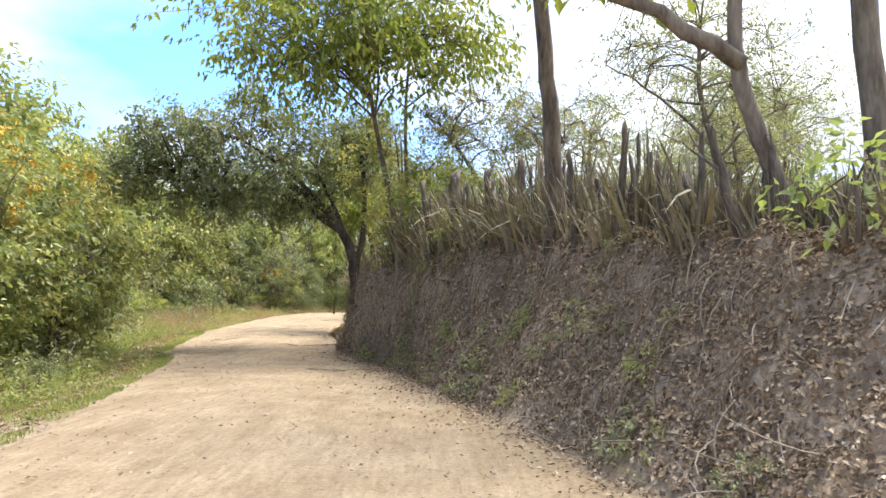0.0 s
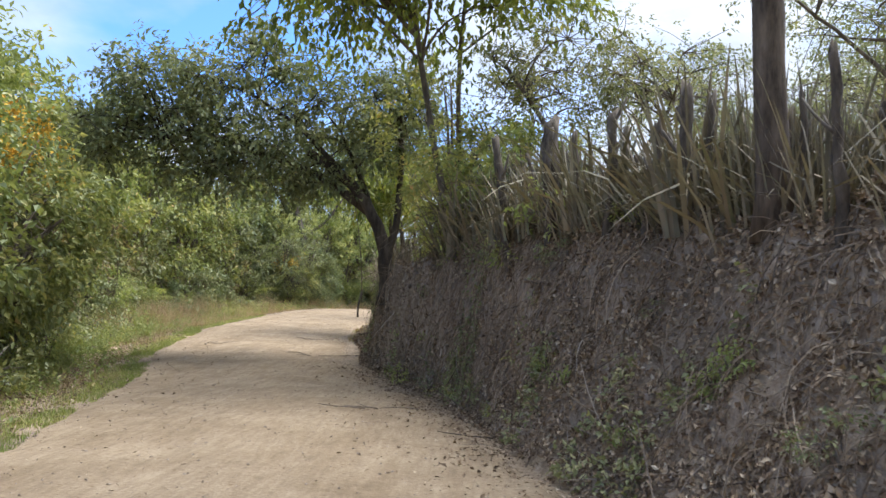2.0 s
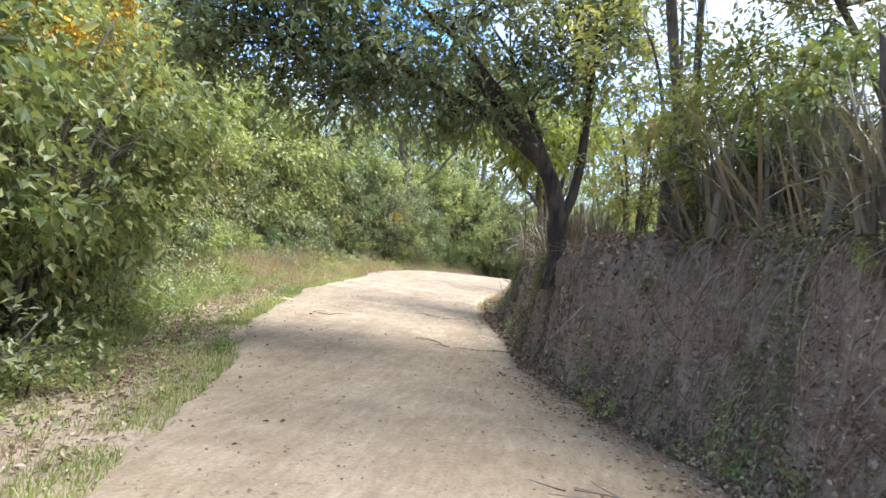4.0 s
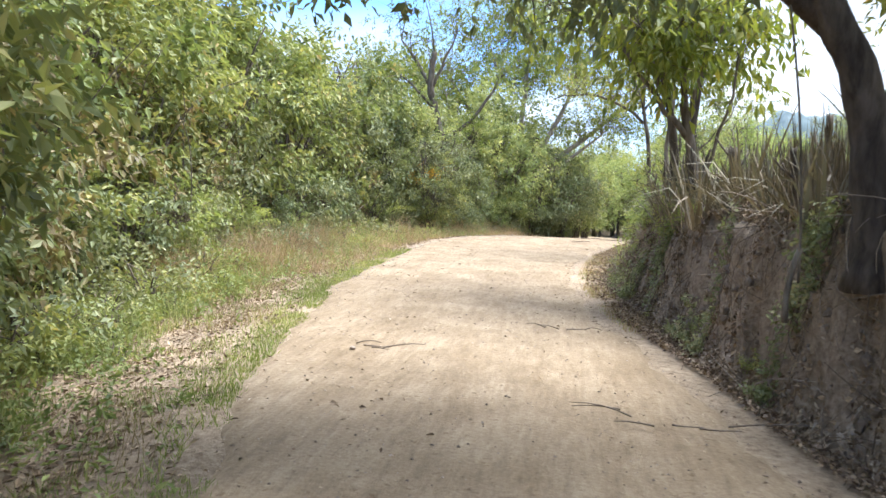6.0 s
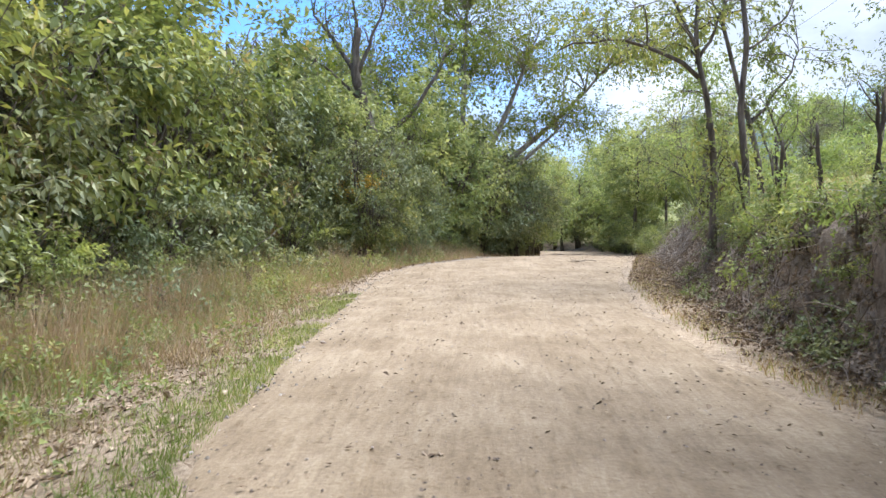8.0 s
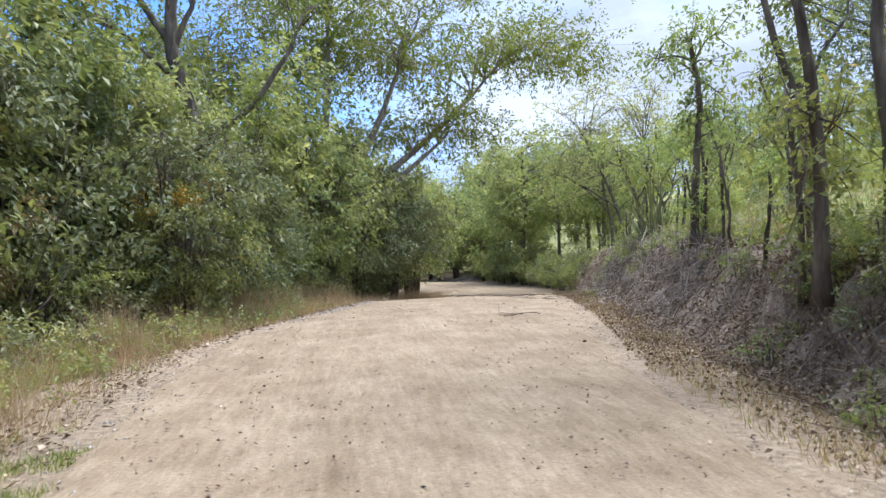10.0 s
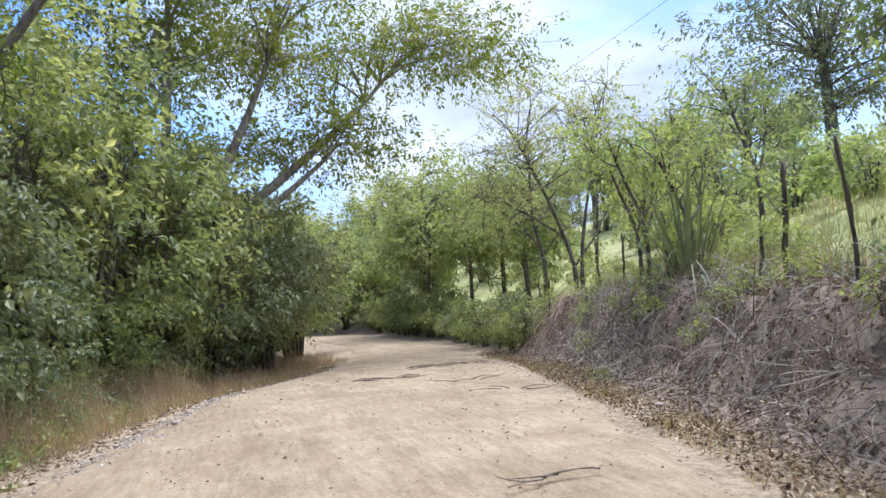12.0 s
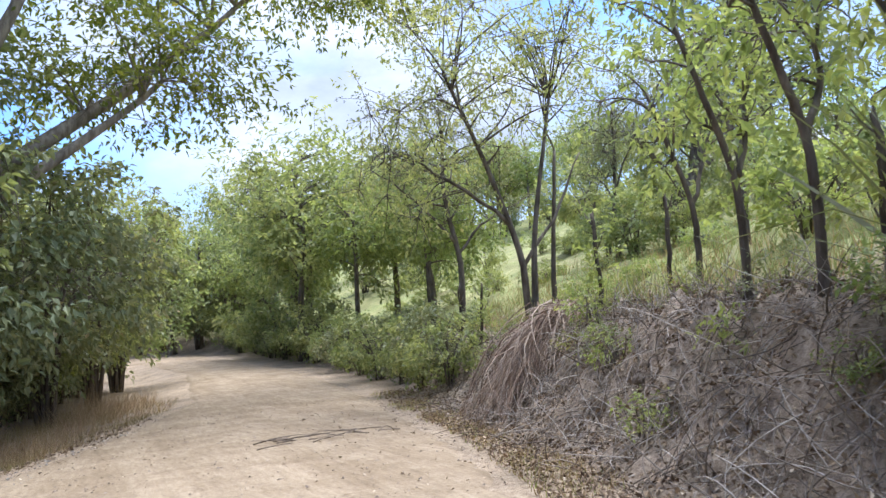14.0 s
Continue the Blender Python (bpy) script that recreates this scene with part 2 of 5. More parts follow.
VERGE_LITTER = plain_island("tan_fallen_leaves", [(0.0, (0.13, 0.088, 0.055)), (0.5, (0.3, 0.215, 0.135)), (1.0, (0.5, 0.39, 0.265))])
PALE_LITTER = plain_island("pale_fallen_leaves", [(0.0, (0.12, 0.08, 0.05)), (0.5, (0.25, 0.18, 0.115)), (1.0, (0.44, 0.345, 0.235))])
TWIG = plain_island("dry_twigs", [(0.0, (0.09, 0.068, 0.048)), (0.6, (0.2, 0.158, 0.118)), (0.93, (0.31, 0.255, 0.195)), (1.0, (0.46, 0.4, 0.32))])
GREY_TWIG = plain_island("grey_dead_twigs", [(0.0, (0.16, 0.13, 0.1)), (0.6, (0.34, 0.29, 0.235)), (1.0, (0.54, 0.48, 0.4))])
STRAW = plain_island("brown_straw", [(0.0, (0.1, 0.07, 0.045)), (0.6, (0.24, 0.175, 0.115)), (1.0, (0.42, 0.33, 0.225))])
GRAVEL = plain_island("grey_gravel", [(0.0, (0.15, 0.125, 0.1)), (0.6, (0.29, 0.25, 0.205)), (1.0, (0.45, 0.4, 0.34))])
EARTH = plain_island("dark_earth_clods", [(0.0, (0.13, 0.1, 0.074)), (0.6, (0.24, 0.19, 0.142)), (1.0, (0.36, 0.295, 0.225))])
STONE = plain_island("road_stones", [(0.0, (0.14, 0.105, 0.078)), (0.6, (0.24, 0.185, 0.14)), (1.0, (0.37, 0.3, 0.235))])

# ---- plan: the road's edges, the bank's foot and the hedge's foot along y ----
Y_Z = ((-40, -0.4), (-10, 0.0), (0, 0.2), (6.8, 0.5), (15, 0.65), (20, 0.88), (24, 1.1), (28, 1.3), (36, 1.65), (40, 1.88), (44, 1.94), (47.5, 1.95), (51, 1.8), (56, 1.65), (65, 1.7), (78, 1.9), (110, 2.2))
Y_LEFT = ((-40, -3.0), (0, -3.1), (6, -3.5), (9.5, -4.25), (14.8, -5.5), (19, -6.9), (22, -7.4), (25, -7.95), (30, -8.2), (35, -8.45), (38, -8.3), (41, -7.45), (46, -6.35), (50, -5.4), (55, -3.6), (60, -1.7), (70, -0.7), (78, -1.5), (90, -7), (110, -24))
Y_RIGHT = ((-40, 2.6), (0, 2.2), (4, 1.6), (7, 0.78), (9.6, 0.0), (13.6, -0.96), (17.8, -2.75), (20.4, -3.1), (23.6, -3.75), (27.5, -4.1), (31, -4.0), (35, -3.6), (38, -2.95), (43.3, -1.85), (47, -1.05), (51, 0.15), (57.6, 1.45), (63, 2.1), (72, 2.2), (82, 1.2), (90, -3.5), (110, -20))
Y_FOOT = ((-40, 3.2), (0, 2.3), (4, 1.68), (7, 0.85), (9.7, 0.1), (12.5, -0.45), (13.6, -0.72), (17, -2.06), (19, -2.5), (21.6, -2.82), (26.4, -3.35), (29, -3.4), (34, -2.75), (38.8, -2.05), (44, -1.05), (49, 0.1), (54, 1.5), (60, 3.0), (72, 3.6), (82, 3.0), (110, -10))
Y_BANK = ((-40, 1.2), (0, 1.6), (6, 1.75), (10, 2.05), (14, 2.15), (18, 1.7), (22, 1.4), (26, 1.35), (30, 1.2), (38, 1.1), (48, 1.15), (56, 1.0), (70, 0.7), (110, 0.3))
Y_RUN = ((-40, 1.6), (4, 1.25), (9, 1.12), (10.4, 0.85), (12.5, 0.5), (17, 0.32), (20, 0.3), (25, 0.4), (28, 0.75), (34, 1.0), (50, 1.3), (80, 2.0))
Y_SLOPE = ((-40, 0.0), (20, 0.01), (28, 0.07), (36, 0.2), (44, 0.27), (60, 0.32), (110, 0.22))
Y_HEDGE = ((-40, -6.0), (0, -5.6), (5, -5.9), (10, -6.8), (14, -8.0), (17.5, -9.2), (21, -10.4), (25, -11.1), (30, -11.7), (36, -11.6), (40, -10.6), (44, -9.6), (50, -8.0), (56, -6.4), (62, -4.4), (70, -3.0), (78, -4.0), (90, -10), (110, -28))


LOOK = {}


def at(table, y):
    """A plan table read at y, from a fine copy of it."""
    k = id(table)
    if k not in LOOK:
        LOOK[k] = np.interp(np.arange(-40, 110.04, 0.05), [p for p, _ in table], [q for _, q in table]).tolist()
    g = LOOK[k]
    return g[max(0, min(len(g) - 1, round((float(y) + 40) * 20)))]


def wob(x, y, s, seed=0.0):
    return noise.noise(Vector((x * s, y * s, seed)))


def ground_z(x, y):
    """The height of the land."""
    zr = float(at(Y_Z, y))
    foot, left = float(at(Y_FOOT, y)), float(at(Y_LEFT, y))
    u, v = x - foot, left - x
    if -0.5 < u < 3:
        u += 0.13 * wob(0, y, 0.8, 50) + 0.11 * wob(x, y, 2.3, 51) + 0.08 * wob(x, y, 5.5, 52)
    z = zr - 0.03
    if u > 0:
        hb, run = float(at(Y_BANK, y)), float(at(Y_RUN, y))
        q = min(u / run, 1.0)
        lin = max(0.3, min(0.7, 0.7 - (y - 9) * 0.06))
        z += hb * (lin * q + (1 - lin) * (q ** 1.5) ** 2 * (3 - 2 * q ** 1.5)) + 0.2 * q * wob(x, y, 1.1) + 0.2 * q * wob(x, y, 3.1, 4) + 0.12 * q * wob(x, y, 6.5, 14)
        far = max(0.0, u - run)
        z += float(at(Y_SLOPE, y)) * min(far, 45) + 0.12 * min(far, 3) / 3 * wob(x, y, 0.6, 2)
    elif v > 0:
        q = min(v / 1.6, 1.0)
        z += -0.22 * q * q * (3 - 2 * q) + 0.06 * q * wob(x, y, 1.3) + 0.03 * q * wob(x, y, 4.0)
        z += 0.05 * max(0.0, min(v - 6, 40)) * (0.0 if y < 10 else 0.4)
    return z


# ---- builders ----


def mesh_of(name, verts, faces, mat, smooth=False):
    me = bpy.data.meshes.new(name)
    me.from_pydata([tuple(v) for v in verts] if not isinstance(verts, np.ndarray) else verts.tolist(), [], faces if isinstance(faces, list) else faces.tolist())
    me.materials.append(mat)
    if smooth:
        me.polygons.foreach_set("use_smooth", [True] * len(me.polygons))
    me.update()
    return me


def part(name, me, parent, label=""):
    ob = new(name, me)
    ob.parent = parent
    if label:
        tagged(ob, label)
    return ob


def thing(name, m, label, category, group="", kind=""):
    ob = new(name)
    ob.empty_display_size = 0.3
    ob.matrix_basis = m
    return tagged(ob, label, category, group, kind)


class Soup:
    """Gathers vertices and faces."""

    def __init__(self):
        self.v, self.f, self.n = [], [], 0

    def add(self, v, f):
        v, f = np.asarray(v, float), np.asarray(f, int)
        self.v.append(v)
        self.f += (f + self.n).tolist()
        self.n += len(v)

    def tube(self, pts, radii, sides=7, rough=0.0, rng=None, cap=True):
        pts = np.asarray(pts, float)
        k = len(pts)
        d = np.gradient(pts, axis=0)
        d /= np.linalg.norm(d, axis=1)[:, None] + 1e-9
        ref = np.array((0.31, 0.2, 0.93)) if abs(d[0, 2]) < 0.8 else np.array((1.0, 0.1, 0.0))
        a = np.cross(d, ref)
        a /= np.linalg.norm(a, axis=1)[:, None] + 1e-9
        b = np.cross(d, a)
        th = np.linspace(0, 2 * np.pi, sides, endpoint=False)
        r = np.asarray(radii, float)[:, None] * np.ones(sides)
        if rough and rng is not None:
            r = r * (1 + rough * rng.uniform(-1, 1, (k, sides)))
        v = pts[:, None] + r[..., None] * (np.cos(th)[None, :, None] * a[:, None] + np.sin(th)[None, :, None] * b[:, None])
        i = np.arange(k - 1)[:, None] * sides
        j = np.arange(sides)[None]
        jn = (j + 1) % sides
        f = np.stack([i + j, i + jn, i + sides + jn, i + sides + j], -1).reshape(-1, 4).tolist()
        if cap:
            f.append(list(range(sides - 1, -1, -1)))
            f.append([(k - 1) * sides + q for q in range(sides)])
        self.v.append(v.reshape(-1, 3))
        self.f += [[q + self.n for q in face] for face in f]
        self.n += k * sides

    def mesh(self, name, mat, smooth=False):
        return mesh_of(name, np.concatenate(self.v) if self.v else np.zeros((0, 3)), self.f, mat, smooth)


def unit(v):
    return v / (np.linalg.norm(v, axis=-1, keepdims=True) + 1e-9)


def leaf_arrays(pos, ahead, up, length, width):
    """Folded kite leaves: base, two sides and tip."""
    ahead = unit(ahead)
    side = unit(np.cross(ahead, up))
    nrm = np.cross(side, ahead)
    L, W = length[:, None], width[:, None]
    p0, p2 = pos, pos + ahead * L - nrm * L * 0.12
    mid = pos + ahead * L * 0.45 + nrm * W * 0.16
    p1, p3 = mid - side * W * 0.5, mid + side * W * 0.5
    v = np.stack([p0, p1, p2, p3], 1).reshape(-1, 3)
    i = np.arange(len(pos))[:, None] * 4
    f = np.concatenate([i + [[0, 1, 2]], i + [[0, 2, 3]]], 1).reshape(-1, 3)
    return v, f


def twig_leaves(start, way, length, per, leaf, rng, droop=0.35, slim=0.5):
    """Leaves to both sides along twigs."""
    m = len(start)
    t = np.linspace(0.15, 1.0, per)[None, :, None]
    way = unit(way)
    pos = start[:, None] + way[:, None] * length[:, None, None] * t
    pos[..., 2] -= droop * 0.4 * (length[:, None] * t[..., 0] ** 2)
    pos = pos + rng.normal(0, leaf * 0.35, pos.shape)
    side = unit(np.cross(way, rng.normal(0, 1, (m, 3))))
    sgn = np.where(np.arange(per) % 2, 1.0, -1.0)[None, :, None]
    ahead = way[:, None] * 0.55 + side[:, None] * sgn * 0.8 + rng.normal(0, 0.35, pos.shape) + np.array((0, 0, -droop))
    up = np.array((0, 0, 1.0)) + rng.normal(0, 0.45, pos.shape)
    n = m * per
    ln = leaf * rng.uniform(0.65, 1.25, n)
    return leaf_arrays(pos.reshape(n, 3), ahead.reshape(n, 3), up.reshape(n, 3), ln, ln * slim * rng.uniform(0.8, 1.2, n))


def curve_pts(a, b, bend, k=6):
    a, b = np.asarray(a, float), np.asarray(b, float)
    t = np.linspace(0, 1, k)[:, None]
    return a * (1 - t) + b * t + np.asarray(bend) * (4 * t * (1 - t))


def shrub(name, m, seed, height, radius, twigs, per, leaf, mat, label, stems=7, droop=0.35, slim=0.5, flowers=0, bare=0.12):
    """A bush: stems from one foot and an uneven crown of leafy twigs."""
    rng = np.random.default_rng(seed)
    ob = thing(name, m, label, "bush", "roadside bushes")
    wood, crown = Soup(), Soup()
    tips = []
    for i in range(stems):
        th = 2 * np.pi * (i + rng.uniform(0, 0.8)) / stems
        r = radius * rng.uniform(0.25, 0.8)
        tip = np.array((math.cos(th) * r, math.sin(th) * r, height * rng.uniform(0.6, 0.98)))
        foot = np.array((math.cos(th), math.sin(th), 0)) * 0.12
        pts = curve_pts(foot, tip, (-math.cos(th) * 0.1 * radius, -math.sin(th) * 0.1 * radius, 0.1 * height), 7)
        wood.tube(pts, np.linspace(0.03, 0.007, 7) * (0.6 + height / 4), 5)
        tips.append(pts)
    lumps = rng.normal(0, 1, (9, 3))
    lumps[:, 2] = np.abs(lumps[:, 2])
    lumps = unit(lumps)
    d = unit(rng.normal(0, 1, (twigs, 3)))
    swell = 0.62 + 0.62 * np.clip((d @ lumps.T).max(1) - 0.5, 0, 1) / 0.5 + rng.uniform(-0.12, 0.18, twigs)
    r = rng.uniform(0.35, 1.0, twigs) ** 0.45
    c = np.array((0, 0, height * (0.5 + bare / 2)))
    start = c + d * r[:, None] * swell[:, None] * np.array((radius, radius, height * (0.48 - bare / 2)))
    if twigs > 200:
        core = start[rng.integers(0, twigs, twigs // 9)]
        start = 0.25 * start + 0.75 * core[np.argmin(np.linalg.norm(start[:, None] - core[None], axis=2), axis=1)] + rng.normal(0, 0.07 * radius, start.shape)
    way = d * np.array((1, 1, 0.7)) + np.array((0, 0, 0.35)) + rng.normal(0, 0.4, d.shape)
    ln = leaf * per * 0.33 * rng.uniform(0.7, 1.3, twigs)
    crown.add(*twig_leaves(start, way, ln, per, leaf, rng, droop, slim))
    for i in range(0, twigs, 6):
        p = tips[i % stems]
        q = p[int(rng.integers(2, 7))]
        wood.tube(curve_pts(q, start[i], rng.normal(0, 0.06, 3), 4), np.linspace(0.009, 0.004, 4), 3, cap=False)
    tagged(part("stemwork", wood.mesh("stemwork", BARK, True), ob), kind="stuff")
    tagged(part("foliage", crown.mesh("foliage", mat), ob), kind="stuff")
    if flowers:
        bl = Soup()
        top = start[np.argsort(-start[:, 2] - 0.5 * rng.random(twigs))[:flowers]]
        for p in top:
            k = 14
            bl.add(*leaf_arrays(p + rng.normal(0, 0.09, (k, 3)), rng.normal(0, 1, (k, 3)) + (0, 0, 0.6), rng.normal(0, 1, (k, 3)) + (0, 0, 1), np.full(k, 0.085), np.full(k, 0.06)))
        tagged(part("blossom", bl.mesh("blossom", FLOWER), ob, "orange-yellow flower heads"), kind="stuff")
    return ob


def tree(name, base, trunks, crowns, label, mat, bark=BARK, seed=1, leaf=0.11, per=9, branches=26, twigs=420, limbs=(), droop=0.35, slim=0.45, group="", bare_twigs=0):
    """trunks: rows of points above the base with radii at foot and head; crowns: (centre, radii) above the base."""
    rng = np.random.default_rng(seed)
    ob = thing(name, pose(*base), label, "tree", group)
    hold, first = [], None
    for pts, r0, r1 in trunks:
        pts = np.asarray(pts, float)
        t = np.linspace(0, 1, len(pts))
        tt = np.linspace(0, 1, 5 * (len(pts) - 1) + 1)
        fine = np.stack([np.interp(tt, t, pts[:, i]) for i in range(3)], 1)
        sm = fine.copy()
        for _ in range(3):
            sm[1:-1] = (sm[:-2] + 2 * sm[1:-1] + sm[2:]) / 4
        sm[1:-1] += rng.normal(0, r0 * 0.06, sm[1:-1].shape)
        rad = r0 + (r1 - r0) * tt
        rad[0] *= 1.45
        rad[1] *= 1.15
        s = Soup()
        s.tube(sm, rad, 10, 0.06, rng)
        bole = part("trunk", s.mesh("trunk", bark, True), ob)
        first = first or bole
        hold += [(p, r) for p, r in list(zip(sm, rad))[len(sm) // 2:]]
    for a, b, bend, r0, r1 in limbs:
        pts = curve_pts(a, b, bend, 9) + rng.normal(0, 0.02, (9, 3))
        s = Soup()
        s.tube(pts, np.linspace(r0, r1, 9), 8, 0.08, rng)
        part("limb", s.mesh("limb", bark, True), first)
        hold += list(zip(pts[3:], np.linspace(r0, r1, 9)[3:]))
    hp, hr = np.array([p for p, _ in hold]), np.array([r for _, r in hold])
    wood, crown = Soup(), Soup()
    vol = np.array([np.prod(r) for _, r in crowns]) ** 0.7
    for (c, r), w in zip(crowns, vol / vol.sum()):
        c, r = np.array(c, float), np.array(r, float)
        nb = max(3, int(branches * w))
        d = unit(rng.normal(0, 1, (nb, 3))) * rng.uniform(0.35, 0.92, nb)[:, None]
        ends = c + d * r
        for e in ends:
            cost = np.linalg.norm(hp - e, axis=1) + 0.6 * np.maximum(0, hp[:, 2] - e[2] + 0.3)
            i = int(np.argmin(cost + rng.uniform(0, 0.8, len(cost))))
            k = np.linalg.norm(hp[i] - e)
            pts = curve_pts(hp[i], e, np.array((0, 0, 0.12 * k)) + rng.normal(0, 0.06 * k, 3), 7)
            wood.tube(pts, np.linspace(min(hr[i] * 0.6, 0.02 + 0.012 * k), 0.008, 7), 5, cap=False)
        nt = int(twigs * w)
        own = ends[rng.integers(0, nb, nt)]
        start = own + rng.normal(0, 1, (nt, 3)) * r * np.array((0.22, 0.22, 0.25))
        way = (start - c) / r * 0.6 + rng.normal(0, 0.6, (nt, 3)) + np.array((0, 0, 0.1))
        ln = leaf * per * 0.35 * rng.uniform(0.7, 1.3, nt)
        crown.add(*twig_leaves(start, way, ln, per, leaf, rng, droop, slim))
        for i in range(0, nt, 3):
            wood.tube(curve_pts(own[i], start[i] + unit(way[i]) * ln[i] * 0.7, rng.normal(0, 0.03, 3), 4), np.linspace(0.01, 0.004, 4), 3, cap=False)
    tagged(part("branchwork", wood.mesh("branchwork", bark, True), ob), kind="stuff")
    tagged(part("crown", crown.mesh("crown", mat), ob), kind="stuff")
    return ob


# ---- the land ----


def axis(stops):
    out = []
    for (a, step), (b, _) in zip(stops, stops[1:]):
        out += list(np.arange(a, b - 1e-6, step))
    return np.array(out + [stops[-1][0]])


def build_ground():
    xs = axis([(-2500, 900), (-700, 250), (-200, 50), (-50, 9), (-23, 1.5), (-12, 0.35), (-0.8, 0.1), (-0.1, 0.045), (0.65, 0.1), (2.2, 0.35), (7, 0.9), (25, 3), (70, 15), (160, 60), (400, 300), (2500, 1)])
    ys = axis([(-2500, 900), (-700, 250), (-200, 50), (-50, 6), (-14, 1.0), (-4, 0.15), (60, 0.8), (90, 3), (140, 20), (300, 120), (900, 500), (2500, 1)])
    verts, cols = [], []
    for y in ys:
        yy = float(np.clip(y, -40, 110))
        foot, left, hedge = float(at(Y_FOOT, yy)), float(at(Y_LEFT, yy)), float(at(Y_HEDGE, yy))
        run = float(at(Y_RUN, yy))
        for o in xs:
            x = o + foot * max(0.0, min(1.0, (150 - abs(o)) / 100))
            z, u = ground_z(float(np.clip(x, -300, 300)), yy), x - foot
            rug = (0.45 if yy < 13.5 else 1.0) * (0.12 * noise.noise(Vector((yy * 2.0, z * 3.6, 7))) + 0.07 * noise.noise(Vector((yy * 5.0, z * 8.0, 3)))) if 0.04 < u < run + 0.15 and yy < 62 else 0.0
            verts.append((x + rug, y, z))
            bank = 1.0 if 0 < u < run + 0.8 else 0.0
            field = min(1, max(0, (u - run - 0.5) / 1.5)) * (0.95 if yy > 28 else 0.3)
            under = 1.0 if x < hedge else 0.0
            if x < hedge - 10:
                field = min(0.8, (hedge - 10 - x) / 4)
            cols.append((field, 0, max(0.75 * bank, under), 1))
    nx = len(xs)
    i = (np.arange(len(ys) - 1)[:, None] * nx + np.arange(nx - 1)[None]).reshape(-1, 1)
    me = mesh_of("ground", np.array(verts), i + [[0, 1, nx + 1, nx]], GROUND, True)
    ca = me.color_attributes.new("zone", "FLOAT_COLOR", "POINT")
    ca.data.foreach_set("color", np.array(cols, float).ravel())
    tagged(new("ground", me), "brown soil with leaf litter, earth bank and rough pasture", "ground", kind="structure")


def build_road():
    ys = np.concatenate([np.arange(-30, -2, 1.0), np.arange(-2, 62, 0.16), np.arange(62, 106, 0.7)])
    k = 34
    verts = []
    for y in ys:
        a = float(at(Y_LEFT, y)) - 0.05 + 0.13 * wob(0, y, 0.9, 5) + 0.10 * wob(0, y, 3.1, 6) + 0.07 * wob(0, y, 8.0, 16)
        b = float(at(Y_RIGHT, y)) + 0.1 + 0.16 * wob(0, y, 0.8, 8) + 0.12 * wob(0, y, 3.0, 9) + 0.08 * wob(0, y, 8.0, 19)
        z = float(at(Y_Z, y))
        for q in np.linspace(0, 1, k):
            x = a + (b - a) * q
            crown = 0.05 * (1 - (2 * q - 1) ** 2) - 0.01
            rut = -0.022 * sum(math.exp(-((q - c) / 0.075) ** 2) for c in (0.3, 0.7))
            n = 0.018 * wob(x, y, 1.4, 3) + 0.010 * wob(x * 2.2, y * 0.7, 2.6, 7) + 0.006 * wob(x, y, 7.0, 1)
            edge = min(q, 1 - q) * (k - 1)
            verts.append((x, y, z + (crown + (rut + n) * min(1.0, edge / 4) if edge >= 1 else -0.045)))
    i = (np.arange(len(ys) - 1)[:, None] * k + np.arange(k - 1)[None]).reshape(-1, 1)
    me = mesh_of("road", np.array(verts), i + [[0, 1, k + 1, k]], ROAD, True)
    tagged(new("road", me), "pale sandy dirt road with faint wheel ruts", "road", kind="structure")


build_ground()
build_road()


def far_hill(name, cx, cy, half, depth, height, seed, mat, label):
    rng = np.random.default_rng(seed)
    k, j = 60, 12
    v = []
    for a in range(j):
        for b in range(k):
            p, q = a / (j - 1), b / (k - 1)
            h = height * math.sin(math.pi * q) ** 0.8 * (1 - (2 * p - 1) ** 2) * (0.75 + 0.3 * noise.noise(Vector((q * 6 + seed, p * 2, 0))) + 0.08 * noise.noise(Vector((q * 30, p * 9, seed))))
            v.append((cx + (2 * q - 1) * half, cy + (2 * p - 1) * depth, h - 3))
    i = (np.arange(j - 1)[:, None] * k + np.arange(k - 1)[None]).reshape(-1, 1)
    tagged(new(name, mesh_of(name, np.array(v), i + [[0, 1, k + 1, k]], mat, True)), label, "hill", kind="structure")


# far woods: the blue of distance haze is mixed into their green
hm, hn, hl, hb_ = base_mat("hazed_wooded_hillside", 1.0)
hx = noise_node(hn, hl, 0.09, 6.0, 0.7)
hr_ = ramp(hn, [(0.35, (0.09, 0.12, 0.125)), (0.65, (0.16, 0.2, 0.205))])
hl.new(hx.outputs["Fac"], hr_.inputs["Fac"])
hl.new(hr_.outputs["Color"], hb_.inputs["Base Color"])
far_hill("backdrop_hill", 140, 560, 140, 90, 112, 3, hm, "distant wooded hill, blue-green from haze put into its colour")
far_hill("backdrop_ridge", -60, 640, 420, 100, 38, 8, hm, "distant low wooded ridge, with haze put into its colour")

# ---- the hedge on the outer side of the bend ----
rng0 = np.random.default_rng(11)
LOW = [shrub("shrub", pose(-9.9, 17.0, ground_z(-9.9, 17)), 21, 2.3, 1.25, 260, 9, 0.145, LEAF_DUSTY, "dusty grey-green bush with drooping leaves in the thicket", 8, 0.55),
       shrub("shrub", pose(-11.3, 22.0, ground_z(-11.3, 22)), 22, 2.0, 1.15, 250, 9, 0.135, LEAF, "leafy mid-green bush in the thicket", 8),
       shrub("shrub", pose(-12.3, 27.5, ground_z(-12.3, 27.5)), 23, 1.7, 1.1, 260, 9, 0.09, LEAF_LIGHT, "fresh light-green bush at the thicket's foot", 7)]
